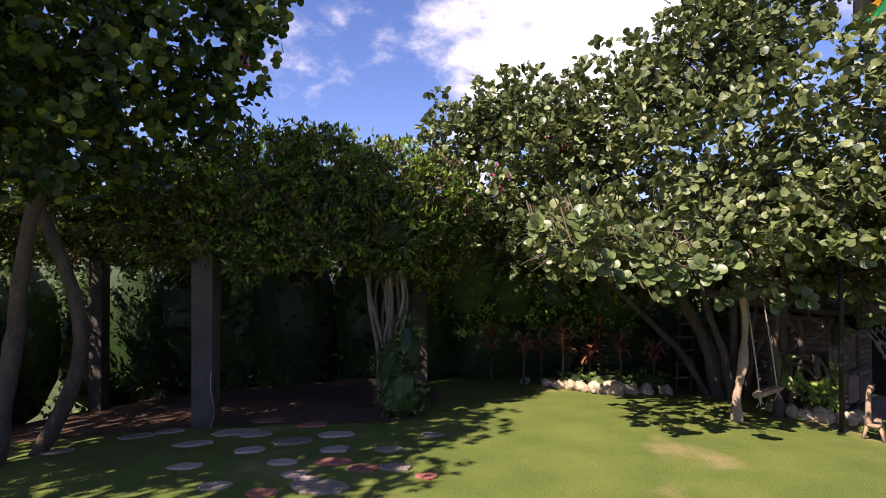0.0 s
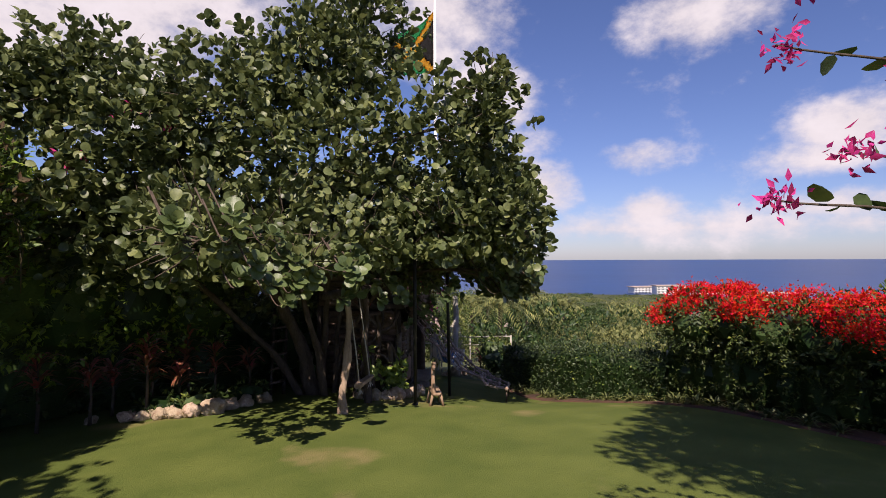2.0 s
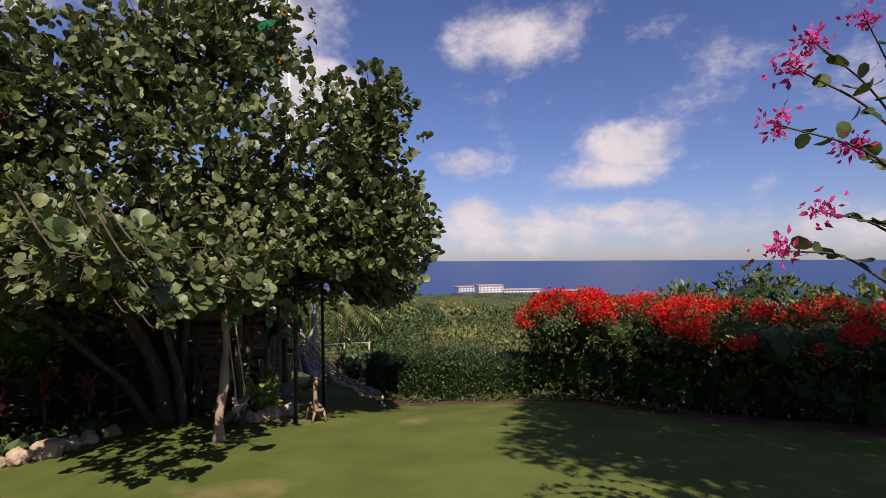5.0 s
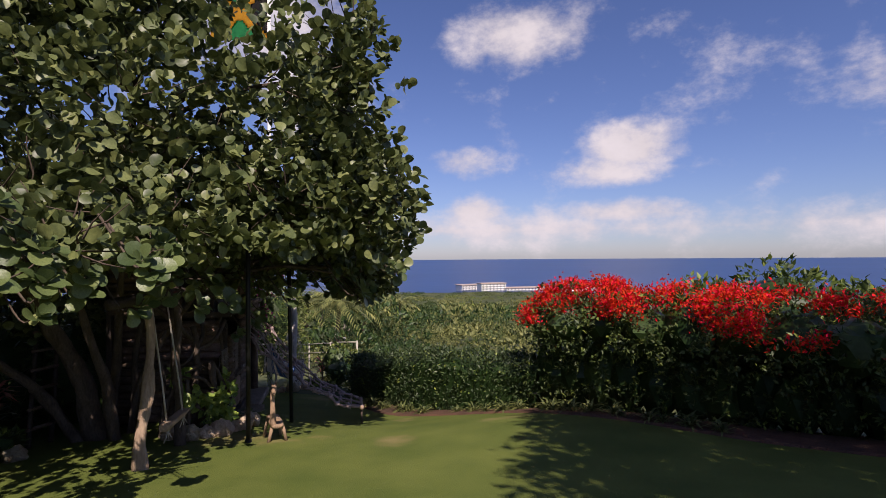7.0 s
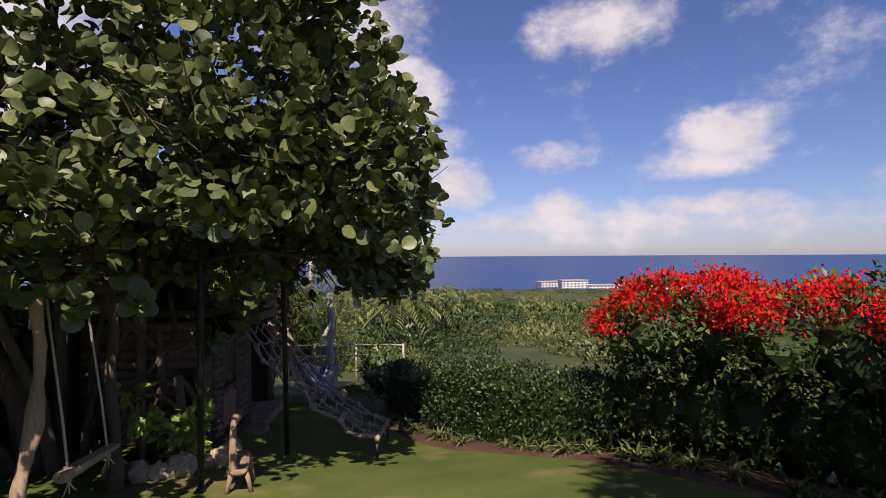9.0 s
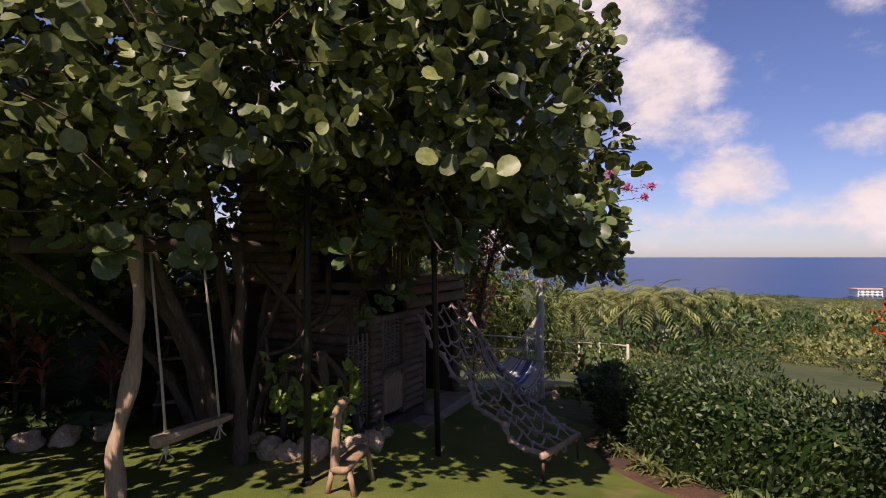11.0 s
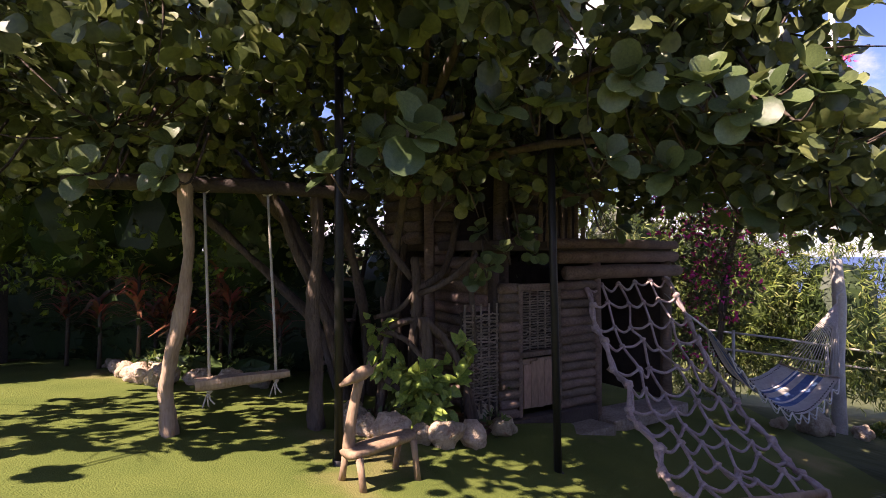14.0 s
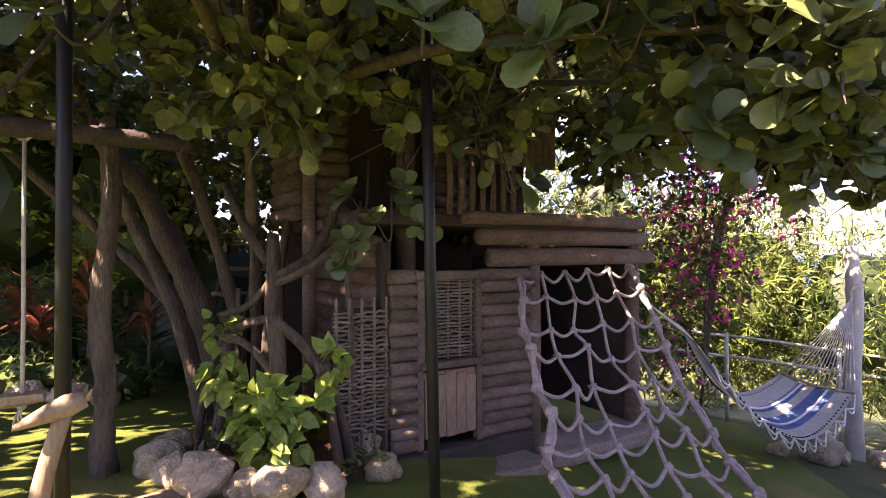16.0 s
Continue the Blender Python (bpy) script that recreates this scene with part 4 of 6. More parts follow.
    for k in range(30):
        z = -0.1 + 0.029 * k
        line = [hp(-0.42 + 0.41 * j / 8, -0.03 + 0.016 * (1 if (j + k) % 2 else -1), z + 0.006 * rng.normal()) for j in range(9)]
        part("twig", smoothed(tube(line, [0.010] * 9, 6, 0.25, k)), twig_m, wing)
    for k in range(5):
        part("upright_twig", smoothed(tube([hp(-0.4 + 0.095 * k, -0.03, -0.3), hp(-0.4 + 0.095 * k, -0.03, 0.85)], 0.012, 6)), twig_m, wing)
    # stone step below the net, floor beams above it
    put("step", slab((1.30, 0.45, 0.16), hp(1.95, 0.05, -0.52), HTURN, 0.04, 0.03, 7), flag_stone_m, "rough stone step")
    put("doorstep", slab((1.2, 0.35, 0.12), hp(0.6, 0.22, -0.50), HTURN, 0.03, 0.02, 9), flag_stone_m, "flat stone doorstep")
    for z, u0, u1, r, v in ((1.13, 0.85, 2.75, 0.075, 0.03), (1.30, 0.75, 2.7, 0.07, 0.02), (1.44, 0.55, 2.6, 0.05, 0.10)):
        put("floor_beam", smoothed(tube([hp(u0, v, z), hp((u0 + u1) / 2, v, z + 0.01), hp(u1, v, z)], [r, r * 1.05, r * 0.95], 11, 0.15, z * 5)), log_m, "round log floor beam")
    for u in (1.32, 2.55):
        put("corner_post", smoothed(tube([hp(u, 0.0, -0.6), hp(u + 0.01, 0.0, 0.4), hp(u, 0.0, 1.4)], [0.07, 0.065, 0.06], 10, 0.25, u)), log_m)
    # balcony sticks, upper walls with stacked log corners
    for k in range(7):
        u = 0.45 + 0.10 * k
        put("balcony_stick", smoothed(tube([hp(u, 0.08, 1.46), hp(u + 0.01, 0.08, 1.7), hp(u, 0.08, 1.93)], [0.026, 0.024, 0.022], 7, 0.25, k)), log_m)
    put("balcony_rail", smoothed(tube([hp(0.35, 0.08, 1.95), hp(1.15, 0.08, 1.97)], 0.03, 8, 0.2, 3)), log_m)
    for k in range(9):
        u = 1.08 + 0.085 * k
        put("upright_log", smoothed(tube([hp(u, -0.25, 1.95), hp(u, -0.25, 2.3), hp(u, -0.25, 2.75)], [0.044, 0.04, 0.042], 8, 0.2, k)), log_m)
    log_wall(-0.32, -0.06, -0.78, 1.1, 3.1, 0.115)
    log_wall(0.62, 0.98, -0.55, 1.45, 3.1, 0.12)
    put("corner_post", smoothed(tube([hp(-0.38, -0.74, -0.4), hp(-0.38, -0.74, 1.5), hp(-0.38, -0.74, 3.1)], [0.06, 0.055, 0.05], 9, 0.25, 4)), log_m)
    put("corner_post", smoothed(tube([hp(0.32, -0.4, -0.2), hp(0.32, -0.4, 1.5), hp(0.32, -0.4, 3.1)], [0.085, 0.08, 0.07], 9, 0.25, 8)), log_m)
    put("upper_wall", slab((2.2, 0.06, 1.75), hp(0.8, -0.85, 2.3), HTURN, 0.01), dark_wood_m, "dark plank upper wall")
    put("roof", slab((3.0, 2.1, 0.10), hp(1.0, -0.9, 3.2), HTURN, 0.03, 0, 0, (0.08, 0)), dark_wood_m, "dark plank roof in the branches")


hut()


# ---- climbing net ----
def climbing_net():
    tl, tr, bl, br = Vector((7.13, 9.72, 0.98)), Vector((8.12, 10.38, 1.03)), Vector((7.57, 7.23, -0.24)), Vector((8.76, 8.22, -0.50))
    net = thing("climbing_net", (8.1, 8.0, ground_z(8.1, 8.0)), "knotted grey rope climbing net slung from the hut to a bar", "net")
    inv = -net.location
    rng = np.random.default_rng(4)
    cols, rows = 6, 12

    def at(i, j):
        s, t = i / (cols - 1), j / (rows - 1)
        p = tl.lerp(tr, s).lerp(bl.lerp(br, s), t)
        sag = 0.42 * math.sin(math.pi * t) ** 1.0
        droop = 0.05 * (4 * s * (1 - s))
        return p + Vector((0, 0, -sag * 0.62 - droop * math.sin(math.pi * t)))

    grid = [[at(i, j) + Vector(rng.normal(size=3) * (0.026 if 0 < j < rows - 1 else 0.0)) for j in range(rows)] for i in range(cols)]
    for i in range(cols):
        edge = i in (0, cols - 1)
        line = curve_points(grid[i], 4)
        part("edge_rope" if edge else "long_rope", smoothed(tube(line, 0.020 if edge else 0.0135, 7, 0.25, i)), rope_m, net).location = inv
        if edge:
            twin = [p + Vector((0.03 * math.sin(k * 0.9), 0.02, 0.02 * math.cos(k * 0.9))) for k, p in enumerate(line)]
            part("edge_rope", smoothed(tube(twin, 0.016, 7, 0.25, i + 3)), rope_m, net).location = inv
    for j in range(rows):
        for i in range(cols - 1):
            a, b = grid[i][j], grid[i + 1][j]
            m = a.lerp(b, 0.5) + Vector((0, 0, -0.012 - 0.05 * rng.random())) + (bl - tl).normalized() * (0.01 + 0.05 * rng.random())
            part("cross_rope", smoothed(tube(curve_points([a, m, b], 4), 0.0135, 7, 0.25, j)), rope_m, net).location = inv
    knot = rock((0.033, 0.030, 0.036), 5, 1)
    knot.materials.append(rope_m)
    big = rock((0.048, 0.042, 0.05), 8, 1)
    big.materials.append(rope_m)
    for i in range(cols):
        for j in range(rows):
            k = part("knot", big if i in (0, cols - 1) else knot, None, net)
            k.matrix_basis = Matrix.Translation(grid[i][j] + inv) @ Euler(rng.random(3) * 6).to_matrix().to_4x4()
    bar = [bl + (bl - br) * 0.03, bl.lerp(br, 0.5) + Vector((0, 0, -0.01)), br + (br - bl) * 0.03]
    part("foot_bar", smoothed(tube(bar, [0.034, 0.036, 0.032], 10, 0.2, 2)), post_m, net, "peeled pole along the foot of the net").location = inv
    for p in (bl, br):
        g = ground_z(p.x, p.y)
        part("ground_peg", smoothed(tube([Vector((p.x, p.y, g - 0.1)), Vector((p.x, p.y, p.z))], 0.016, 8)), bark_m, net).location = inv


climbing_net()


# ---- hammock and its post ----
hx, hy = 11.0, 12.4
stake("hammock_post", "thick pale weathered post holding the hammock", "post", [gz(hx, hy, -0.1), (hx - 0.02, hy, -0.3), (hx + 0.01, hy, 0.5), (hx - 0.03, hy, 1.25)], [0.10, 0.09, 0.085, 0.08], rail_m, "", 0.15, 9)


def hammock():
    a, b = Vector((8.72, 10.74, 0.42)), Vector((10.36, 11.92, -0.26))
    ham = thing("hammock", (9.6, 11.3, -0.2), "blue and cream woven cotton hammock with scalloped crochet fringe", "hammock")
    inv = -ham.location
    way = (b - a).normalized()
    side = Vector((way.y, -way.x, 0)).normalized()
    n, m = 22, 12

    def cloth(s, q):
        c = a.lerp(b, s)
        half = 0.06 + 0.34 * min(1, s * 1.9) ** 0.8
        sag = -0.62 * math.sin(math.pi * min(1, s * 0.93 + 0.02))
        bowl = 0.06 * (q * q) * s - 0.15 * q * math.sin(math.pi * min(1, 0.10 + s * 0.85))
        return c + side * half * q + Vector((0, 0, sag + bowl))

    for name, mat, q0, q1 in (("blue_panel", blue_m, -0.02, 0.5), ("cream_stripe", cream_m, -0.25, -0.02), ("blue_panel", blue_m, -0.45, -0.25), ("cream_border", cream_m, 0.5, 1.0), ("cream_border", cream_m, -1.0, -0.45)):
        bm = bmesh.new()
        k = m if name == "blue_panel" else 4
        g = [[bm.verts.new(cloth(i / n, q0 + (q1 - q0) * j / k)) for j in range(k + 1)] for i in range(n + 1)]
        for i in range(n):
            for j in range(k):
                bm.faces.new((g[i][j], g[i + 1][j], g[i + 1][j + 1], g[i][j + 1]))
        bmesh.ops.solidify(bm, geom=bm.faces[:], thickness=0.012)
        part(name, smoothed(bm), mat, ham).location = inv
    stripe_q = (-0.35, 0.32)
    for q in stripe_q:
        part("white_stripe", smoothed(tube([cloth(i / n, q) + Vector((0, 0, 0.012)) for i in range(1, n + 1)], 0.014, 5)), cream_m, ham).location = inv
    # scallops of crochet along the near edge, row of dark eyelets
    for sgn in (1, -1):
        for i in range(11):
            s0, s1 = 0.08 + i * 0.083, 0.08 + (i + 1) * 0.083
            p, q = cloth(s0, sgn), cloth(min(s1, 1), sgn)
            for d in (0.07, 0.12):
                mid = p.lerp(q, 0.5) + Vector((0, 0, -d)) + side * sgn * 0.03
                part("fringe_scallop", smoothed(tube(curve_points([p, mid, q], 5), 0.008, 5)), cream_m, ham).location = inv
            for k in range(4):
                e = cloth(s0 + (s1 - s0) * k / 4, sgn * 0.86) + Vector((0, 0, -0.006)) + side * sgn * 0.012
                part("eyelet", slab((0.018, 0.018, 0.03), e + inv, 0.9, 0.004), black_cloth_m, ham)
    ring = Vector((10.88, 12.22, 0.62))
    for j in range(17):
        p = cloth(1.0, -1 + j / 8)
        part("end_cord", smoothed(tube([p, p.lerp(ring, 0.5) + Vector((0, 0, -0.03)), ring], 0.006, 5)), cord_m, ham).location = inv
    part("spreader", smoothed(tube([cloth(1.0, -1.0), cloth(1.0, 0.0) + Vector((0, 0, 0.02)), cloth(1.0, 1.0)], 0.014, 7)), post_m, ham).location = inv
    hook = Vector((8.15, 10.55, 0.85))
    for j in range(7):
        p = cloth(0.0, -1 + j / 3)
        part("end_cord", smoothed(tube([p, p.lerp(hook, 0.5) + Vector((0, 0, -0.02)), hook], 0.007, 5)), cord_m, ham).location = inv
    part("tie", smoothed(tube([ring, Vector((10.93, 12.32, 0.72)), Vector((11.0, 12.27, 0.80))], 0.014, 6)), cord_m, ham).location = inv


hammock()


# ---- rail fence and flagpole ----
def rail_fence():
    f = thing("rail_fence", (12.0, 13.7, terrain(12.0, 13.7)), "pale two-rail timber fence beyond the hedge and hammock", "fence")
    inv = -f.location
    line = [Vector((8.4, 13.35, 0.13)), Vector((9.9, 13.4, 0.0)), Vector((11.4, 13.55, -0.20)), Vector((13.5, 14.3, -0.57)), Vector((13.07, 12.95, -0.36)), Vector((12.6, 11.5, -0.15))]
    for k, (a, b) in enumerate(zip(line, line[1:])):
        for dz in (0.0, -0.29):
            part("rail", smoothed(tube([a + Vector((0, 0, dz)), a.lerp(b, 0.5) + Vector((0, 0, dz + 0.012)), b + Vector((0, 0, dz))], 0.019, 8, 0.15, k + dz)), rail_m, f).location = inv
    for k, p in enumerate(line):
        part("post", smoothed(tube([Vector((p.x, p.y, terrain(p.x, p.y) - 0.2)), p + Vector((0, 0, 0.04))], 0.028, 8, 0.15, k)), rail_m, f).location = inv


rail_fence()


def flag():
    x, y = 12.0, 14.5
    g = terrain(x, y)
    pole = thing("flagpole", (x, y, g), "tall slim white flagpole behind the sea grape tree", "flagpole")
    part("shaft", smoothed(tube([(0, 0, -0.1), (0, 0, 6), (0, 0, 12.2 - g)], [0.075, 0.06, 0.04], 10)), white_m, pole)
    part("finial", smoothed(tube([(0, 0, 12.15 - g), (0, 0, 12.22 - g), (0, 0, 12.32 - g)], [0.03, 0.07, 0.02], 10)), white_m, pole)
    fl = part("flag", slab((0.03, 0.03, 2.4), (0, 0, 0), 0, 0.005), white_m, pole, "black, green and gold flag with a diagonal cross")
    fl.location = (-0.03, 0.03, 10.25 - g)
    n, m = 30, 22

    def place(s, t):
        """s along the fly, t down the hoist: the cloth droops from the pole in folds."""
        fold = 0.10 * math.sin(s * 8 + t * 2.2) * s
        z = (1.15 - 2.3 * t) * (1 - s) + (-0.05 - 1.15 * t) * s
        return Vector((-0.77 * 1.65 * s, 0.64 * 1.65 * s, z)) + Vector((0.64, 0.77, 0)) * fold - Vector((0, 0, 0.12 * math.sin(s * 5) * (1 - t)))

    cells = {"gold_saltire": [], "green_triangle": [], "black_triangle": []}
    for i in range(n):
        for j in range(m):
            s, t = (i + 0.5) / n, (j + 0.5) / m
            d1, d2 = abs(s - t), abs(s - (1 - t))
            if min(d1, d2) < 0.10:
                key = "gold_saltire"
            elif (t < s) == (t < 1 - s):
                key = "green_triangle"
            else:
                key = "black_triangle"
            cells[key].append((i, j))
    for key, mat in (("gold_saltire", gold_cloth_m), ("green_triangle", green_cloth_m), ("black_triangle", black_cloth_m)):
        bm = bmesh.new()
        made = {}
        for i, j in cells[key]:
            q = []
            for a, b in ((i, j), (i + 1, j), (i + 1, j + 1), (i, j + 1)):
                if (a, b) not in made:
                    made[a, b] = bm.verts.new(place(a / n, b / m))
                q.append(made[a, b])
            bm.faces.new(q)
        bmesh.ops.solidify(bm, geom=bm.faces[:], thickness=0.006)
        part(key, smoothed(bm), mat, fl)


flag()

# ---- vine-covered pergola, old tree and shrubs ----
def pergola():
    x, y = -3.88, 6.44
    z = ground_z(x, y)
    p = thing("pergola", (x, y, z), "shady pergola roofed with a thick flowering vine", "pergola")
    inv = -p.location
    for cx, cy in ((x, y), (-8.6, 6.5), (-8.6, 10.3), (-1.3, 10.3)):
        g = ground_z(cx, cy)
        part("column", slab((0.30, 0.30, 2.75 - g), (cx - x, cy - y, (2.75 + g) / 2 - z), 0.1, 0.03, 0.02, cx), column_m, p, "square rough-plastered column")
    for cy in (6.5, 10.3):
        part("beam", slab((7.0, 0.16, 0.2), (-5.4 - x, cy - y, 2.84 - z), 0, 0.02), dark_wood_m, p)
    for k in range(9):
        part("rafter", slab((0.09, 4.6, 0.14), (-8.6 + 0.8 * k - x, 8.4 - y, 3.0 - z), 0, 0.015), dark_wood_m, p)
    rng = np.random.default_rng(31)
    roof = [(-7.6, 7.2, 3.1, 1.2, 1.3, 0.8), (-6, 7.3, 3.1, 1.3, 1.3, 0.8), (-4.4, 7.0, 3.15, 1.3, 1.2, 0.95), (-3.2, 6.6, 3.2, 1.1, 1.0, 1.05), (-2.3, 7.0, 3.3, 1.0, 0.9, 1.05), (-1.5, 7.6, 3.2, 0.9, 0.8, 1.05), (-0.8, 8.3, 3.0, 0.8, 0.8, 1.1),
            (-7.6, 9.3, 3.3, 1.3, 1.3, 0.5), (-5.8, 9.3, 3.35, 1.3, 1.3, 0.5), (-4.0, 9.2, 3.35, 1.3, 1.3, 0.5), (-2.4, 9.0, 3.3, 1.2, 1.2, 0.6), (-2.6, 6.4, 2.85, 0.9, 0.5, 0.5), (-1.4, 7.1, 2.75, 0.7, 0.6, 0.6),
            # rear lumps, added to keep sky light off the back
            (-7.6, 10.9, 3.3, 1.3, 1.2, 0.5), (-5.8, 10.9, 3.35, 1.3, 1.2, 0.5), (-4.0, 10.9, 3.35, 1.3, 1.2, 0.5), (-2.3, 10.7, 3.2, 1.2, 1.2, 0.6), (-9.2, 8.4, 3.2, 1.1, 1.6, 0.5)]
    # solid dark core, added to stand in for the shade within the vine
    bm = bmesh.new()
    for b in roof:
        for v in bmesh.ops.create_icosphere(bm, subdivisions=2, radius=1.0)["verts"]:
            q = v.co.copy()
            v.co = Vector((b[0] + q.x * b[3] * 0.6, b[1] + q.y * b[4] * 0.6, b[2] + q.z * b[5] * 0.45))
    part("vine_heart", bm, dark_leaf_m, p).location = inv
    for name, mat, dens in (("vine_leaves", hedge_m, 40), ("young_vine_leaves", lime_leaf_m, 34), ("dry_vine_leaves", dry_leaf_m, 20)):
        a, w, u, s = sprays(rng, roof, dens, 6, 0.105, 0.1, inner=0.6)
        part(name, leaf_mesh(name, a, w, u, s), mat, p).location = inv
    # lime leaves over the top: their bright colour stands in for sunlight
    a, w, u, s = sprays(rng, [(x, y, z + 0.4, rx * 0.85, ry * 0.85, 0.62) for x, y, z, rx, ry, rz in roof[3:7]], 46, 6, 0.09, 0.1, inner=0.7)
    part("sunlit_vine_leaves", leaf_mesh("sunlit_vine_leaves", a, w, u, s), lime_leaf_m, p, "lime-green vine leaves, sunlight put into their colour").location = inv
    # the old vine's bundle of stems
    for k in range(13):
        q = rng.random() * 6.3
        c = Vector((-1.45 + 0.16 * math.cos(q), 7.6 + 0.16 * math.sin(q), 0))
        line = curve_points([(c.x, c.y, ground_z(c.x, c.y) - 0.05), (c.x + rng.normal() * 0.05, c.y + rng.normal() * 0.05, 0.9), (c.x + rng.normal() * 0.10, c.y + rng.normal() * 0.1, 1.8), (c.x + rng.normal() * 0.3, c.y + rng.normal() * 0.3, 2.9)], 5)
        part("vine_stem", smoothed(tube(line, 0.026 + 0.012 * rng.random(), 6, 0.3, k)), twig_m, p).location = inv
    for k in range(60):
        b = roof[rng.integers(3, 13)]
        q = rng.random() * 6.3
        c = Vector((b[0] + b[3] * math.cos(q) * 0.95, b[1] + b[4] * math.sin(q) * 0.95, b[2] - 0.1))
        line = curve_points([c, c + Vector((0.06, -0.05, -0.25)), c + Vector((0.02 + rng.normal() * 0.08, -0.06, -0.5 - 0.4 * rng.random()))], 4)
        part("hanging_runner", smoothed(tube(line, 0.006, 4)), dry_leaf_m, p).location = inv


pergola()
cable = tube(curve_points([(-3.70, 6.24, ground_z(-3.7, 6.24) + 0.02), (-3.66, 6.26, 0.25), (-3.72, 6.27, 0.55), (-3.71, 6.27, 0.8)], 6), 0.005, 6)
tagged(part("cable", smoothed(cable), rail_m), "thin white cable running up the pergola column", "cable")


def ladder():
    a, b = LADDER
    t = thing("log_ladder", (a + b) / 2 - Vector((0, 0, 0.3)), "rough log ladder leaning to the hut's upper floor", "ladder")
    inv = -t.location
    g = ground_z(a.x, a.y)
    side = Vector((0.32, 0.1, 0))
    lean = Vector((0.25, 0.35, 1.75))
    for s in (-0.5, 0.5):
        p = Vector((a.x, a.y, g - 0.05)) + side * s
        part("rail", smoothed(tube([p, p + lean * 0.5, p + lean], [0.035, 0.03, 0.028], 8, 0.25, s)), dark_wood_m, t).location = inv
    for k in range(6):
        c = Vector((a.x, a.y, g)) + lean * (0.14 + 0.15 * k)
        part("rung", smoothed(tube([c - side * 0.62, c, c + side * 0.62], 0.026, 8, 0.25, k)), log_m, t).location = inv


LADDER = (Vector((4.0, 10.1, 0)), Vector((4.3, 10.5, 1.3)))
ladder()

leafy_mass("shrub", [(-1.07, 6.72, 0.38, 0.34, 0.32, 0.34), (-1.25, 7.0, 0.75, 0.28, 0.25, 0.4), (-1.0, 7.0, 1.0, 0.22, 0.2, 0.5)], [("leaves", bright_leaf_m, 0.5), ("older_leaves", hedge_m, 0.6)], "green leafy shrub at the foot of the old vine", "shrub", 40, 0.10, 5, seed=41, core_mat=dark_leaf_m)


def old_tree():
    o = Vector((-5.6, 5.0, ground_z(-5.6, 5.0)))
    tr = thing("shade_tree", o, "old dark tree leaning over the flagstones, its crown hanging low", "tree")
    inv = -o
    rng = np.random.default_rng(17)
    for k, knots in enumerate([[(-5.55, 4.75, -0.3), (-5.25, 4.7, 1.2), (-5.0, 4.6, 2.4), (-4.6, 4.5, 3.6), (-4.2, 4.6, 5.0)], [(-5.6, 5.3, -0.3), (-5.0, 5.3, 0.8), (-4.75, 5.1, 1.7), (-4.9, 4.9, 2.6), (-5.6, 4.9, 4.2)]]):
        pts = curve_points(knots, 6)
        part("trunk", smoothed(tube(pts, [0.105 * (1 - 0.5 * i / len(pts)) for i in range(len(pts))], 9, 0.4, k)), bark_m, tr).location = inv
    # lumps from the eleventh on are added out of view to cast shade
    blobs = [(-4.0, 4.2, 4.7, 1.0, 1.0, 0.9), (-3.2, 5.2, 5.1, 0.8, 0.8, 0.8), (-4.6, 4.0, 3.9, 1.0, 0.9, 0.8), (-3.9, 5.0, 3.9, 0.8, 0.8, 0.6), (-4.9, 4.6, 5.6, 1.3, 1.2, 1.0), (-3.6, 4.9, 6.1, 1.0, 1.0, 0.9), (-5.9, 4.6, 4.4, 1.2, 1.2, 1.0), (-2.75, 5.5, 5.6, 0.5, 0.5, 0.4), (-3.1, 5.2, 4.35, 0.4, 0.4, 0.4), (-6.4, 6.2, 4.8, 1.3, 1.2, 1.0), (-7.1, 1.7, 5.9, 1.3, 1.2, 0.8), (-5.4, 1.0, 6.5, 1.1, 1.0, 0.7), (-4.4, 1.9, 7.0, 0.9, 0.8, 0.6), (-8.6, 2.1, 5.4, 1.4, 1.2, 0.9), (-6.0, 2.3, 6.4, 1.1, 1.0, 0.7), (-9.6, 0.7, 5.2, 1.4, 1.2, 0.9), (-7.9, 0.3, 6.0, 1.3, 1.1, 0.8), (-10.1, 2.7, 5.6, 1.4, 1.3, 0.9), (-10.9, 4.3, 5.4, 1.4, 1.3, 0.9), (-10.3, 6.1, 5.8, 1.4, 1.3, 0.9), (-7.3, 2.4, 6.4, 1.3, 1.0, 0.7), (-6.3, 0.3, 6.8, 1.2, 1.0, 0.7), (-4.4, 1.6, 6.6, 0.9, 0.7, 0.5), (-4.2, 2.8, 7.0, 0.8, 0.6, 0.4), (-5.1, 3.2, 6.6, 0.8, 0.8, 0.5), (-4.9, 0.2, 6.6, 1.1, 0.9, 0.6), (-5.6, 1.9, 6.7, 1.0, 1.0, 0.6), (-6.6, 1.2, 6.5, 1.1, 1.0, 0.6), (-8.7, -0.5, 6.0, 1.4, 1.2, 0.8), (-7.2, 2.6, 5.6, 1.2, 1.1, 0.8), (-6.2, 1.6, 5.9, 1.1, 1.0, 0.7), (-8.4, 3.6, 5.4, 1.3, 1.2, 0.8), (-12.4, 3.6, 4.6, 1.6, 1.5, 1.2), (-12.6, 6.2, 4.6, 1.6, 1.5, 1.2), (-12.0, 1.2, 4.8, 1.6, 1.5, 1.2)]
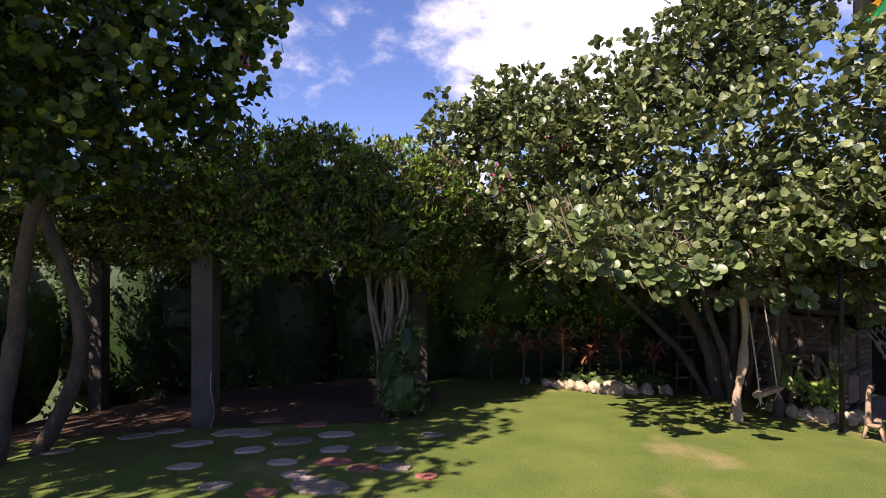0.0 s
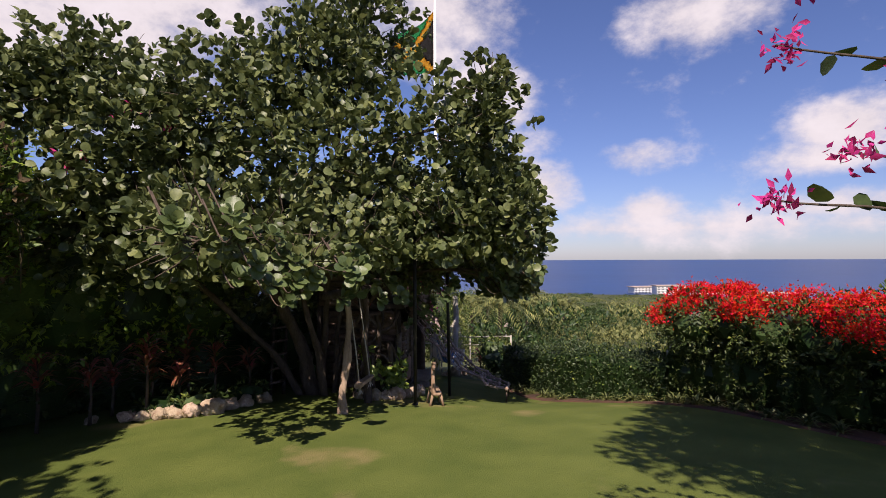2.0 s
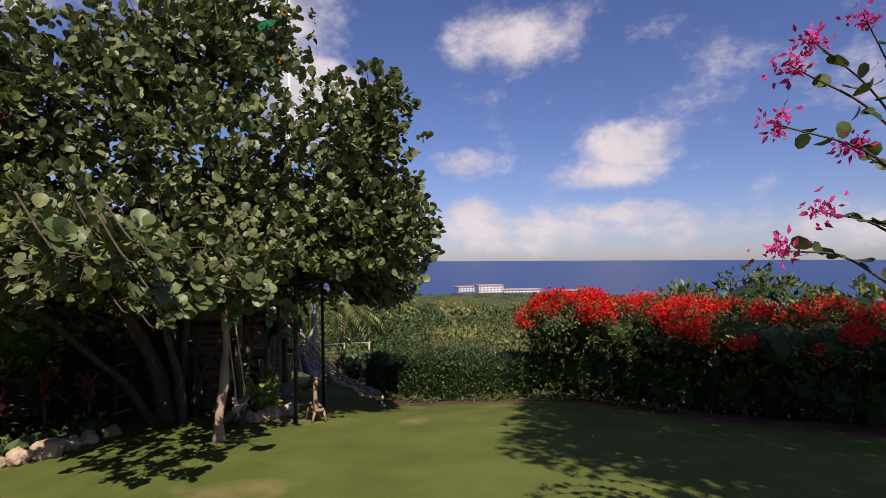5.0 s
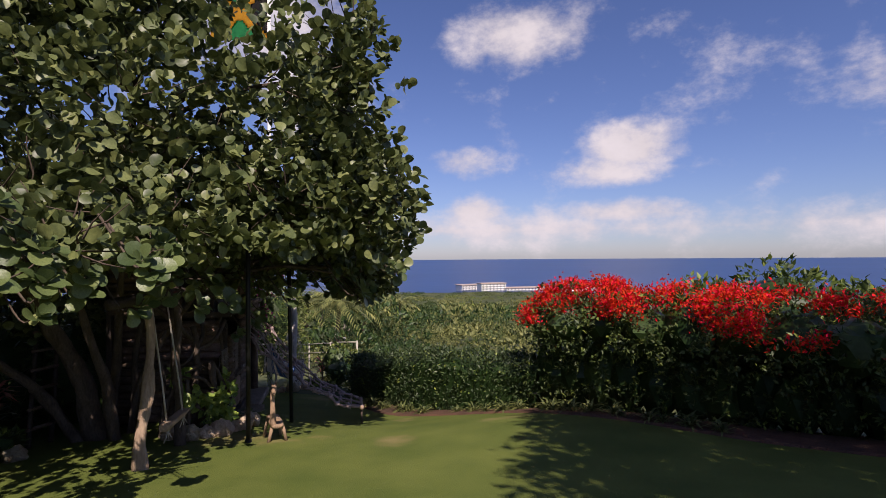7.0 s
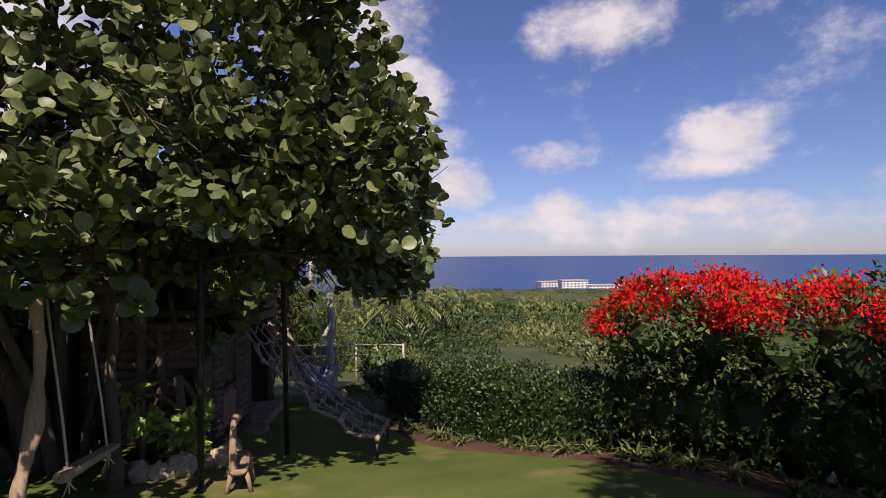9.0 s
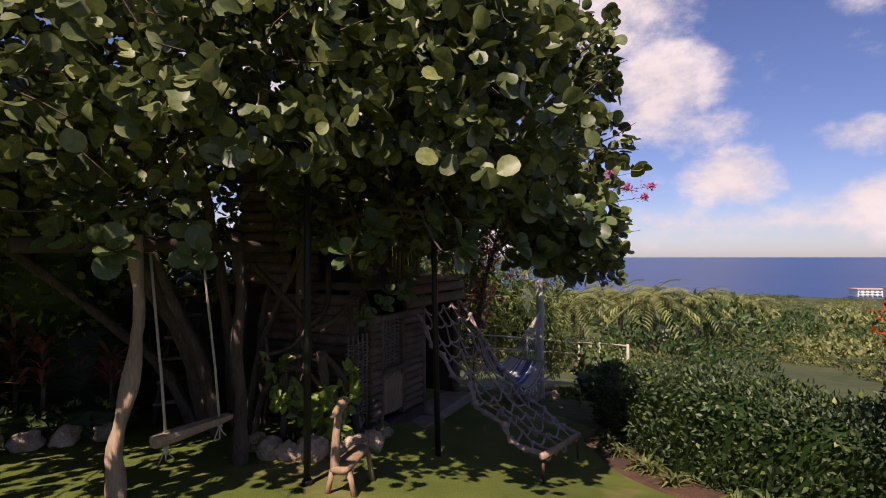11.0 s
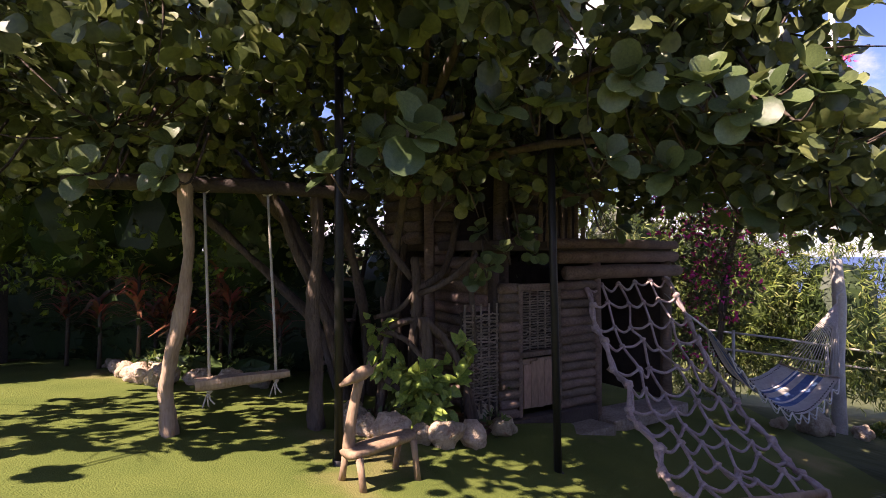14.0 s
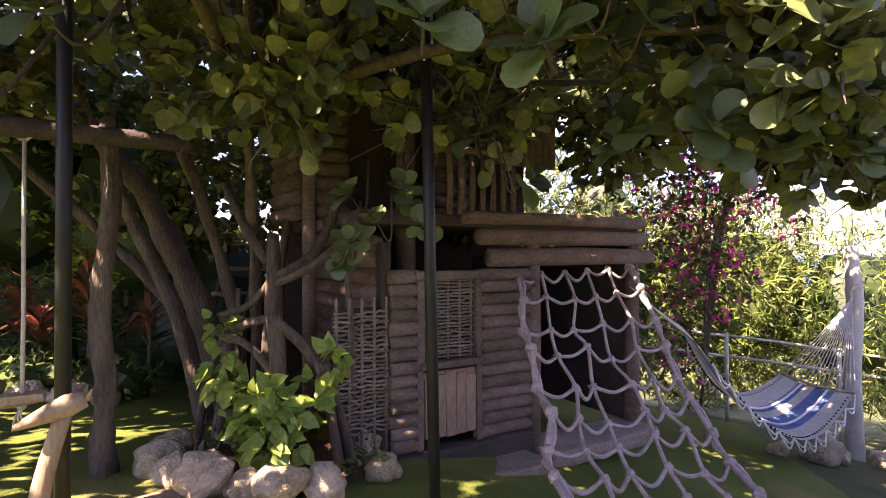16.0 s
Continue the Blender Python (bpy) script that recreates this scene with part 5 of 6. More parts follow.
    # the brighter leaf set paints sunlit leaves among the dark ones
    for name, mat, lumps, d, c in (("crown", dark_leaf_m, blobs[:10], 13, 0.12), ("outer_crown", bright_leaf_m, blobs[:10], 10, 0.12), ("high_crown", hedge_m, blobs[10:], 20, 0.10)):
        a, w, u, s = sprays(rng, lumps, d, 6, 0.115, 0.12, inner=0.32, clump=c)
        part(name, leaf_mesh(name, a, w, u, s, LEAF_ROUND, LEAF_ROUND_F), mat, tr).location = inv
    at = np.array([(-2.8, 5.3, 4.85), (-5.0, 3.8, 4.9)])
    at = (at[:, None] + rng.normal(size=(2, 12, 3)) * 0.06).reshape(-1, 3)
    part("blossom", leaf_mesh("blossom", at, unit(rng, len(at)), unit(rng, len(at)), 0.08 * np.ones(len(at))), pink_m, tr, "magenta blossoms").location = inv


old_tree()


# unseen tree, its crown laid out so that shade falls on lawn and hedge
def tall_tree():
    o = Vector((3.4, -5.2, ground_z(3.4, -5.2)))
    tr = thing("tall_shade_tree", o, "tall tree added out of view to shade the edge of the lawn", "tree")
    inv = -o
    rng = np.random.default_rng(19)
    for k, knots in enumerate([[(3.4, -5.2, 0.2), (3.3, -5.0, 3.0), (3.0, -4.3, 5.0), (2.4, -3.2, 6.4), (1.9, -2.2, 7.0)], [(3.35, -5.1, 2.5), (3.6, -4.0, 4.8), (3.9, -2.4, 6.4), (4.0, -1.0, 7.0)], [(3.3, -5.1, 3.0), (2.4, -5.2, 5.0), (1.6, -5.0, 6.2)]]):
        pts = curve_points(knots, 6)
        part("trunk" if k == 0 else "limb", smoothed(tube(pts, [(0.2 if k == 0 else 0.11) * (1 - 0.8 * i / len(pts)) for i in range(len(pts))], 9, 0.2, k)), bark_m, tr).location = inv
    blobs = [(1.38, -1.89, 7.2, 0.8, 0.8, 0.52), (2.07, -1.81, 7.4, 0.9, 0.9, 0.59), (3.08, -1.39, 7.2, 0.9, 0.9, 0.59), (3.95, -0.8, 6.9, 0.8, 0.8, 0.52), (1.82, -2.92, 6.6, 1.2, 1.2, 0.78), (2.71, -2.73, 7.5, 1.2, 1.2, 0.78), (4.08, -1.94, 7.2, 1.0, 1.0, 0.65), (1.13, -3.44, 6.4, 1.1, 1.1, 0.72), (2.19, -4.22, 7.0, 1.3, 1.3, 0.85), (3.46, -3.99, 7.6, 1.3, 1.3, 0.85), (4.68, -3.34, 7.2, 1.0, 1.0, 0.65), (1.64, -5.12, 6.2, 1.3, 1.3, 0.85), (3.1, -5.69, 6.8, 1.3, 1.3, 0.85), (4.28, -5.34, 7.2, 1.2, 1.2, 0.78)]
    a, w, u, s = sprays(rng, blobs, 22, 6, 0.2, 0.2, inner=0.12, clump=-0.1)
    part("crown", leaf_mesh("crown", a, w, u, s), hedge_m, tr).location = inv


tall_tree()

# dense growth at the back; round the pergola it is added to shut out light
leafy_mass("back_thicket", [(x, 11.9 + 0.5 * math.sin(x * 1.7), 0.55 + 0.2 * math.sin(x * 2.3), 1.35, 0.9, 2.7 + 0.3 * math.sin(x)) for x in (-10.5, -9, -7.5, -6, -4.5, -3, -1.5, 0)] + [(x, 11.9 + 0.5 * math.sin(x * 1.7), 0.1, 1.2, 0.9, 1.95 + 0.25 * math.sin(x * 2.1)) for x in (1.5, 3.0, 4.4, 5.6)], [("leaves", dark_leaf_m, 0.5), ("lighter_leaves", hedge_m, 0.6)], "dense dark thicket at the back, added behind the pergola to keep it in shade", "shrubs", 18, 0.14, 5, seed=43, kind="stuff")
leafy_mass("back_thicket", [(-10.9 + 0.25 * math.sin(y * 3), y, 0.4, 1.1, 1.2, 2.6) for y in (10.5, 9.2, 8, 6.8, 5.6, 4.4, 3.2, 2.0)], [("leaves", dark_leaf_m, 0.8)], "dense dark thicket added beside the pergola to keep it in shade", "shrubs", 14, 0.13, 5, seed=44, kind="stuff")
# the large share of lime leaves paints the sunlight on this curtain
leafy_mass("vine_curtain", [(-0.3, 9.6, 2.3, 0.8, 0.8, 1.3), (0.5, 9.9, 2.0, 0.9, 0.7, 1.2), (1.5, 10.3, 1.9, 0.9, 0.7, 1.2), (2.6, 10.7, 1.7, 0.9, 0.7, 1.2), (-0.9, 9.0, 2.9, 0.7, 0.7, 0.9)], [("leaves", hedge_m, 0.4), ("young_leaves", lime_leaf_m, 1.0)], "green vine and shrubs between pergola and sea grape", "shrubs", 18, 0.11, 5, seed=45)


def cordyline(x, y, seed, n=34, h=0.9, mat=rust_leaf_m):
    rng = np.random.default_rng(seed)
    o = Vector((x, y, ground_z(x, y)))
    t = thing("cordyline", o, "cordyline with arching rust-red and green strap leaves", "plant", "cordylines in the shrub bed")
    part("stem", smoothed(tube([(0, 0, -0.05), (0.02, 0, h * 0.5), (0, 0.02, h)], [0.03, 0.025, 0.02], 7)), bark_m, t)
    a = rng.random(n) * 6.3
    w = np.stack([np.cos(a), np.sin(a), 0.2 + 0.9 * rng.random(n)], 1)
    at = np.stack([0 * a, 0 * a, h * (0.55 + 0.45 * rng.random(n))], 1)
    part("leaves", leaf_mesh("leaves", at, w, [[0, 0, 1]] * n, 0.42 * (0.7 + 0.5 * rng.random(n)), [[v[0] * 1.1, v[1], v[2] * 2.2 if k < 5 else -0.3] for k, v in enumerate(LEAF_LONG)], LEAF_LONG_F), mat, t)
    k = n // 2
    a = rng.random(k) * 6.3
    part("old_leaves", leaf_mesh("old_leaves", at[:k] * [1, 1, 0.7], np.stack([np.cos(a), np.sin(a), 0.1 + 0.4 * rng.random(k)], 1), [[0, 0, 1]] * k, 0.4 * (0.7 + 0.5 * rng.random(k)), LEAF_LONG, LEAF_LONG_F), dark_leaf_m, t)


cordyline(1.75, 10.1, 1, h=0.95)
cordyline(2.15, 9.95, 2, h=0.7)
cordyline(1.25, 10.5, 3, h=0.8)
for k, (cx, cy, ch) in enumerate([(0.85, 9.95, 0.9), (2.75, 9.95, 1.0), (3.4, 10.0, 0.8), (0.2, 10.1, 1.1), (1.6, 9.75, 1.25), (2.4, 10.3, 1.35)]):
    cordyline(cx, cy, 20 + k, h=ch)
leafy_mass("ground_cover", [(2.5, 9.6, -0.05, 0.55, 0.3, 0.22), (3.2, 9.75, -0.1, 0.5, 0.3, 0.25), (1.9, 9.85, -0.05, 0.5, 0.3, 0.2)], [("leaves", hedge_m, 0.8), ("young_leaves", bright_leaf_m, 0.3)], "low leafy ground cover behind the edging stones", "plants", 40, 0.09, 4, seed=51)


def planter():
    x, y = 5.62, 8.5
    o = Vector((x, y, ground_z(x, y)))
    t = thing("pothos_climber", o, "variegated climber on rough branch stakes inside the stone ring", "plant")
    inv = -o
    rng = np.random.default_rng(6)
    for knots, r in (([(5.60, 8.5, -0.35), (5.62, 8.5, 0.3), (5.58, 8.52, 0.75)], 0.055), ([(6.05, 8.75, -0.35), (5.95, 8.72, 0.1), (5.78, 8.6, 0.5), (5.6, 8.5, 0.72)], 0.038), ([(5.15, 8.45, -0.3), (5.2, 8.5, 0.15), (5.22, 8.55, 0.55)], 0.035), ([(5.4, 8.5, -0.25), (5.45, 8.45, 0.02), (5.25, 8.4, 0.2)], 0.03), ([(5.6, 8.5, 0.35), (5.4, 8.5, 0.55), (5.1, 8.6, 0.62)], 0.025), ([(5.0, 8.9, -0.3), (5.08, 8.9, 0.4), (5.05, 8.95, 0.9)], 0.02), ([(5.46, 8.7, -0.3), (5.44, 8.7, 0.35), (5.47, 8.7, 0.96), (5.44, 8.75, 1.3)], 0.05), ([(5.47, 8.68, 0.95), (5.75, 8.66, 1.06), (6.05, 8.8, 1.32)], 0.03), ([(5.5, 8.66, 0.68), (5.8, 8.62, 0.48), (5.92, 8.6, 0.2), (6.02, 8.6, -0.3)], 0.034), ([(5.5, 8.66, 0.72), (5.2, 8.62, 0.62), (4.98, 8.66, 0.25), (4.88, 8.68, -0.3)], 0.032), ([(5.46, 8.7, 0.98), (5.3, 8.68, 0.8), (5.05, 8.7, 0.72)], 0.024), ([(5.5, 8.7, 1.0), (5.72, 8.9, 1.2), (5.8, 9.2, 1.7)], 0.035), ([(5.42, 8.72, 1.1), (5.2, 8.8, 1.35), (4.9, 9.0, 1.7)], 0.035), ([(6.0, 8.85, -0.3), (6.02, 8.8, 0.5), (5.98, 8.82, 1.1), (6.05, 8.9, 1.5)], 0.026)):
        part("branch_stake", smoothed(tube(curve_points(knots, 5), r, 8, 0.35, r * 90)), bark_m, t).location = inv
    blobs = [(5.62, 8.40, 0.15, 0.18, 0.14, 0.16), (5.72, 8.33, -0.10, 0.16, 0.12, 0.16), (5.55, 8.36, -0.14, 0.12, 0.1, 0.14), (5.4, 8.45, 0.20, 0.14, 0.12, 0.1), (5.2, 8.5, 0.35, 0.08, 0.08, 0.2), (5.85, 8.5, 0.22, 0.12, 0.1, 0.12), (5.97, 8.65, 0.42, 0.09, 0.09, 0.14), (5.12, 8.6, 0.62, 0.09, 0.08, 0.14), (5.62, 8.3, -0.02, 0.16, 0.10, 0.2), (5.5, 8.42, 0.28, 0.2, 0.1, 0.08)]
    heart = [[0, 0, 0], [0.36, 0.18, 0.06], [0.30, 0.6, 0.05], [0, 0.5, -0.04], [-0.36, 0.18, 0.06], [-0.30, 0.6, 0.05], [0, 1.05, -0.12]]
    a, w, u, s = sprays(rng, blobs, 75, 3, 0.125, 0.05, inner=0.2, lift=-0.5)
    part("leaves", leaf_mesh("leaves", a, w, u + [0.2, -0.8, 0], s, heart, [(0, 1, 3), (1, 2, 3), (2, 6, 3), (0, 3, 4), (4, 3, 5), (5, 3, 6)]), pothos_m, t, "yellow-green marbled heart leaves").location = inv
    bm = bmesh.new()
    bmesh.ops.create_circle(bm, cap_ends=True, radius=0.62, segments=24)
    for v in bm.verts:
        v.co = Vector((5.55 + v.co.x * 1.05, 8.55 + v.co.y * 0.75, 0))
        v.co.z = ground_z(v.co.x, v.co.y) + 0.03
    tagged(part("planter_soil", bm, soil_m), "leaf-strewn red soil inside the stone ring", "soil", kind="structure")
    leafy_mass("ground_plant", [(5.3, 8.25, -0.1, 0.22, 0.12, 0.12), (6.2, 8.5, -0.2, 0.16, 0.12, 0.16), (6.15, 9.05, -0.1, 0.2, 0.15, 0.25)], [("leaves", hedge_m, 0.8), ("young_leaves", bright_leaf_m, 0.3)], "small green plants among the edging stones", "plant", 50, 0.07, 4, seed=52, core=False, inner=0.2)


planter()

# shrubs round the hammock
leafy_mass("bamboo_clump", [(9.6, 14.6, 0.6, 1.1, 0.9, 1.8), (10.8, 14.8, 0.5, 1.1, 0.9, 1.7), (11.9, 14.2, 0.3, 1.0, 0.9, 1.5), (13.0, 14.9, -0.7, 0.8, 0.6, 0.7), (8.2, 14.0, 1.0, 1.2, 0.9, 2.3), (6.8, 13.4, 1.0, 1.1, 0.9, 2.2), (9.6, 14.3, 0.9, 0.8, 0.6, 1.3), (10.5, 14.4, 0.6, 0.8, 0.6, 1.4)], [("leaves", bright_leaf_m, 1.0), ("darker_leaves", hedge_m, 0.3), ("yellow_leaves", pale_leaf_m, 0.25)], "yellow-green bamboo-like shrubs behind the hammock", "shrubs", 40, 0.17, 5, seed=61, shape=LEAF_LONG, faces=LEAF_LONG_F, lift=-0.1, core_mat=hedge_m, scale=0.62, inner=0.6, kind="stuff")
leafy_mass("flowering_shrub", [(9.1, 12.0, 1.4, 0.5, 0.5, 0.6), (9.4, 12.1, 0.9, 0.5, 0.4, 0.6), (8.6, 11.7, 2.1, 0.6, 0.5, 0.6), (8.3, 11.4, 2.55, 0.7, 0.5, 0.6), (9.2, 11.8, 2.5, 0.6, 0.5, 0.5), (10.0, 12.3, 1.9, 0.6, 0.5, 0.6), (9.2, 12.0, 1.9, 0.5, 0.5, 0.5), (8.9, 11.5, 1.0, 0.4, 0.4, 0.6), (9.0, 12.3, 0.2, 0.4, 0.4, 0.8)], [("leaves", dry_leaf_m, 0.35), ("green_leaves", hedge_m, 0.4), ("bract_cover", pink_m, 0.2)], "straggly bougainvillea with magenta bracts beside the hut", "shrub", 48, 0.085, 4, seed=62, core=False, inner=0.2)
cordyline(12.3, 12.6, 5, h=0.7)
leafy_mass("shrub", [(11.9, 11.6, -0.6, 0.5, 0.5, 0.5), (11.3, 11.0, -0.75, 0.4, 0.4, 0.35)], [("leaves", bright_leaf_m, 0.6), ("older_leaves", hedge_m, 0.5)], "leafy shrubs behind the clipped hedge", "shrub", 30, 0.11, 4, seed=63)


def pink_bough(name, label, stems, seed, flowers=0.9, leaf=0.07, size=0.040, nl=18, along=0.0, petal=None):
    rng = np.random.default_rng(seed)
    t = thing(name, stems[0][0], label, "shrub")
    inv = -t.location
    P, Q = [], []
    for k, knots in enumerate(stems):
        line = curve_points(knots, 8)
        part("branch", smoothed(tube(line, [0.013 * (1 - 0.75 * i / len(line)) for i in range(len(line))], 6, 0.2, k)), bark_m, t).location = inv
        n = len(line)
        for i in range(nl):
            p = line[int((0.35 + 0.6 * i / nl) * (n - 1))]
            P.append(p + Vector(rng.normal(size=3) * 0.012))
        for i in range(int(26 * along)):
            p = line[int((0.6 + 0.39 * rng.random()) * (n - 1))]
            Q += [p + Vector(rng.normal(size=3) * 0.05) for _ in range(3)]
        end = line[-1]
        for i in range(int(60 * flowers)):
            Q.append(end + Vector(rng.normal(size=3) * 0.035) - (line[-1] - line[-3]).normalized() * 0.05 * rng.random())
    n = len(P)
    part("leaves", leaf_mesh("leaves", P, unit(rng, n) * 0.7 + [0, 0, 0.2], unit(rng, n) * 0.6 + [0, 0, 0.8], leaf * (0.7 + 0.6 * rng.random(n)), LEAF_ROUND, LEAF_ROUND_F), hedge_m, t).location = inv
    n = len(Q)
    part("blossoms", leaf_mesh("blossoms", Q, unit(rng, n) + [0, 0, 0.3], unit(rng, n), size * (0.7 + 0.7 * rng.random(n))), petal or pink_m, t, "small pink blossoms").location = inv


B0 = (2.35, -0.55, 0.4)
pink_bough("orchid_tree", "slender flowering tree with magenta blossoms at the lawn's edge", [
    [B0, (2.35, -0.4, 1.8), (2.2, 0.2, 2.5), (1.5, 0.6, 2.6)],
    [B0, (2.4, -0.4, 2.0), (2.1, 0.1, 2.65), (1.75, 0.45, 2.78)],
    [B0, (2.4, -0.4, 2.2), (2.2, 0.1, 3.0), (1.6, 0.62, 3.17)],
    [B0, (2.4, -0.3, 2.4), (2.2, 0.1, 3.2), (1.7, 0.55, 3.45)],
    [B0, (2.4, -0.3, 2.4), (2.25, 0.1, 3.3), (1.85, 0.45, 3.6)],
    [B0, (2.4, -0.4, 2.2), (2.3, 0.0, 2.9), (2.0, 0.3, 3.1)],
    [B0, (2.5, -0.5, 2.2), (2.5, -0.1, 3.2), (2.2, 0.2, 3.8)],
], 71)
pink_bough("bougainvillea_spray", "sparse arching spray of pink bougainvillea against the sky", [
    [(9.2, 12.1, -0.7), (9.35, 11.6, 1.7), (10.36, 11.20, 2.97), (11.6, 10.8, 3.4)],
    [(9.2, 12.1, -0.7), (9.35, 11.6, 1.7), (10.05, 11.15, 2.64), (10.9, 10.7, 2.95)],
    [(9.2, 12.1, -0.7), (9.35, 11.6, 1.7), (10.68, 11.20, 3.01), (12.3, 10.8, 3.45)],
    [(9.2, 12.1, -0.7), (9.35, 11.6, 1.7), (10.79, 11.25, 2.64), (12.55, 10.9, 2.95)],
    [(9.2, 12.1, -0.7), (9.35, 11.6, 1.7), (9.82, 11.10, 2.30), (10.4, 10.6, 2.5)],
    [(9.2, 12.1, -0.7), (9.35, 11.6, 1.7), (10.18, 11.15, 2.15), (11.2, 10.7, 2.3)],
    [(9.2, 12.1, -0.7), (9.35, 11.6, 1.7), (10.90, 11.30, 2.83), (12.8, 11.0, 3.2)],
    [(9.2, 12.1, -0.7), (9.35, 11.6, 1.7), (9.78, 11.20, 3.20), (10.3, 10.8, 3.7)],
    [(9.2, 12.1, -0.7), (9.35, 11.6, 1.7), (9.64, 11.15, 2.75), (10.0, 10.7, 3.1)],
    [(9.2, 12.1, -0.7), (9.35, 11.6, 1.7), (9.80, 11.25, 2.56), (10.35, 10.9, 2.85)],
    [(9.2, 12.1, -0.7), (9.35, 11.6, 1.7), (9.57, 11.20, 3.05), (9.85, 10.8, 3.5)],
    [(9.2, 12.1, -0.7), (9.35, 11.6, 1.7), (10.18, 11.30, 2.75), (11.2, 11.0, 3.1)],
    [(9.2, 12.1, -0.7), (9.35, 11.6, 1.7), (10.50, 11.15, 2.75), (11.9, 10.7, 3.1)],
], 72, flowers=1.3, size=0.062, nl=8, along=1.0, petal=pale_pink_m)


# ---- land towards the sea ----
def valley():
    rng = np.random.default_rng(81)
    near = thing("valley_scrub", (20, 10, -3), "rolling green scrub and trees between garden and shore", "scrub", kind="stuff")
    inv = -near.location
    kinds = {"leaves": [], "pale_leaves": [], "dark_leaves": [], "deep_leaves": [], "bright_leaves": []}
    for k in range(1700):
        far = k >= 600
        r = 55 + 280 * rng.random() ** 0.8 if far else 16 * (330 / 16) ** rng.random()
        a = radians(-5 + 80 * rng.random() if far else -38 + 128 * rng.random())
        x, y = r * math.cos(a), r * math.sin(a)
        if r < 60 and abs((x - 13.4) * 0.49 + (y - 18.0) * 0.87) < 1.6:
            continue
        if r < 24 and 25 < math.degrees(a) < 70 and rng.random() < 0.75:
            continue
        if 34 < r < 66 and 44 < math.degrees(a) < 60:
            continue
        size = min((0.026 * r + 0.75) * math.exp(rng.normal() * 0.45), 5.0)
        tall = 0.75 + 0.7 * rng.random()
        if r < 30:
            size = min(size, 0.45 + 0.06 * (r - 14))
        z = terrain(x, y)
        deg = math.degrees(a)
        slope = 0.17 if r < 24 else 0.11 if r < 32 else 0.083 if 18 < deg < 36 and r < 260 else 0.066
        room = max(2.1 - slope * r - z, 1.3 if r > 60 else 0.0)
        if room < 0.25:
            continue
        patch = noise.noise(Vector((x, y, 3)) * (1.4 / (6 + 0.12 * r))) + 0.30 * rng.normal()
        key = "pale_leaves" if patch > 0.42 else "bright_leaves" if patch > 0.28 else "leaves" if patch > 0.08 else "dark_leaves" if patch > -0.16 else "deep_leaves"
        if key in ("dark_leaves", "deep_leaves") and r > 26:
            tall *= 1.35
        if key == "pale_leaves":
            tall *= 0.6
        fit = min(1.0, room * (0.25 + 0.85 * rng.random()) / (1.15 * size * tall))
        tall *= max(fit, 0.45)
        size *= min(1.0, fit / 0.45)
        n = 110 if far else int(330 + 26000 / (r + 20))
        d = unit(rng, n)
        d[:, 2] = abs(d[:, 2])
        bump = np.array([noise.noise(Vector(v) * 2.2 + Vector((x, y, 0))) for v in d])
        p = np.array([x, y, z]) + d * (size * (0.75 + 0.4 * bump + 0.2 * rng.random(n)))[:, None] * [1.3, 1.3, tall]
        kinds[key].append((p, d, np.full(n, size * (0.20 if far else 0.095) + 0.04) * (0.6 + 0.8 * rng.random(n))))
    for key, mat in (("leaves", shrub_far_m), ("pale_leaves", pale_leaf_m), ("dark_leaves", hedge_m), ("deep_leaves", dark_leaf_m), ("bright_leaves", bright_leaf_m)):
        p, d, s = (np.concatenate([v[i] for v in kinds[key]]) for i in range(3))
        n = len(p)
        part(key, leaf_mesh(key, p, d * 0.7 + unit(rng, n) + [0, 0, 0.5], d + unit(rng, n) * 0.6, s), mat, near).location = inv


valley()
leafy_mass("tree_belt", [(26 + 2 * math.sin(k * 2.1), 3.5 - 3.2 * k, -0.75 + 0.45 * math.sin(k * 1.7) + 0.18 * k, 2.4, 2.3, 1.9) for k in range(9)], [("leaves", bright_leaf_m, 0.6), ("darker_leaves", hedge_m, 0.5)], "belt of bright green trees beyond the flowering hedge", "trees", 5, 0.34, 5, seed=91, spread=0.25)


def palm(x, y, h, seed):
    rng = np.random.default_rng(seed)
    z = terrain(x, y)
    t = thing("palm_tree", (x, y, z), "palm tree with a grey trunk standing in the scrub", "palm tree", "palms in the valley")
    part("trunk", smoothed(tube([(0, 0, -0.3), (0.1, 0, h / 2), (0.25, 0.1, h)], [0.22, 0.15, 0.12], 8, 0.1)), bark_m, t)
    n = 17
    a = np.arange(n) * 2.399
    w = np.stack([np.cos(a), np.sin(a), 0.9 - 1.3 * np.arange(n) / n], 1)
    P, W = [], []
    for i in range(n):
        for j in range(14):
            f = (j + 1) / 14
            p = np.array([0.25, 0.1, h]) + w[i] * 2.1 * f - [0, 0, 1.1 * f * f]
            s = np.cross(w[i], [0, 0, 1])
            for sg in (-1, 1):
                P.append(p)
                W.append(s * sg + w[i] * 0.5 - [0, 0, 0.5])
    part("fronds", leaf_mesh("fronds", P, W, [[0, 0, 1]] * len(P), [0.75] * len(P), LEAF_LONG, LEAF_LONG_F), pale_leaf_m, t)


for k, (r, a, h) in enumerate([(34, 43, 3.2), (40, 46, 3.6), (46, 40, 3.5), (55, 50, 4.2), (70, 44, 5), (62, 36, 4.0), (48, 54, 3.6), (80, 49, 5), (90, 39, 5), (38, 50, 3.0)]):
    palm(r * math.cos(radians(a)), r * math.sin(radians(a)), h, k)


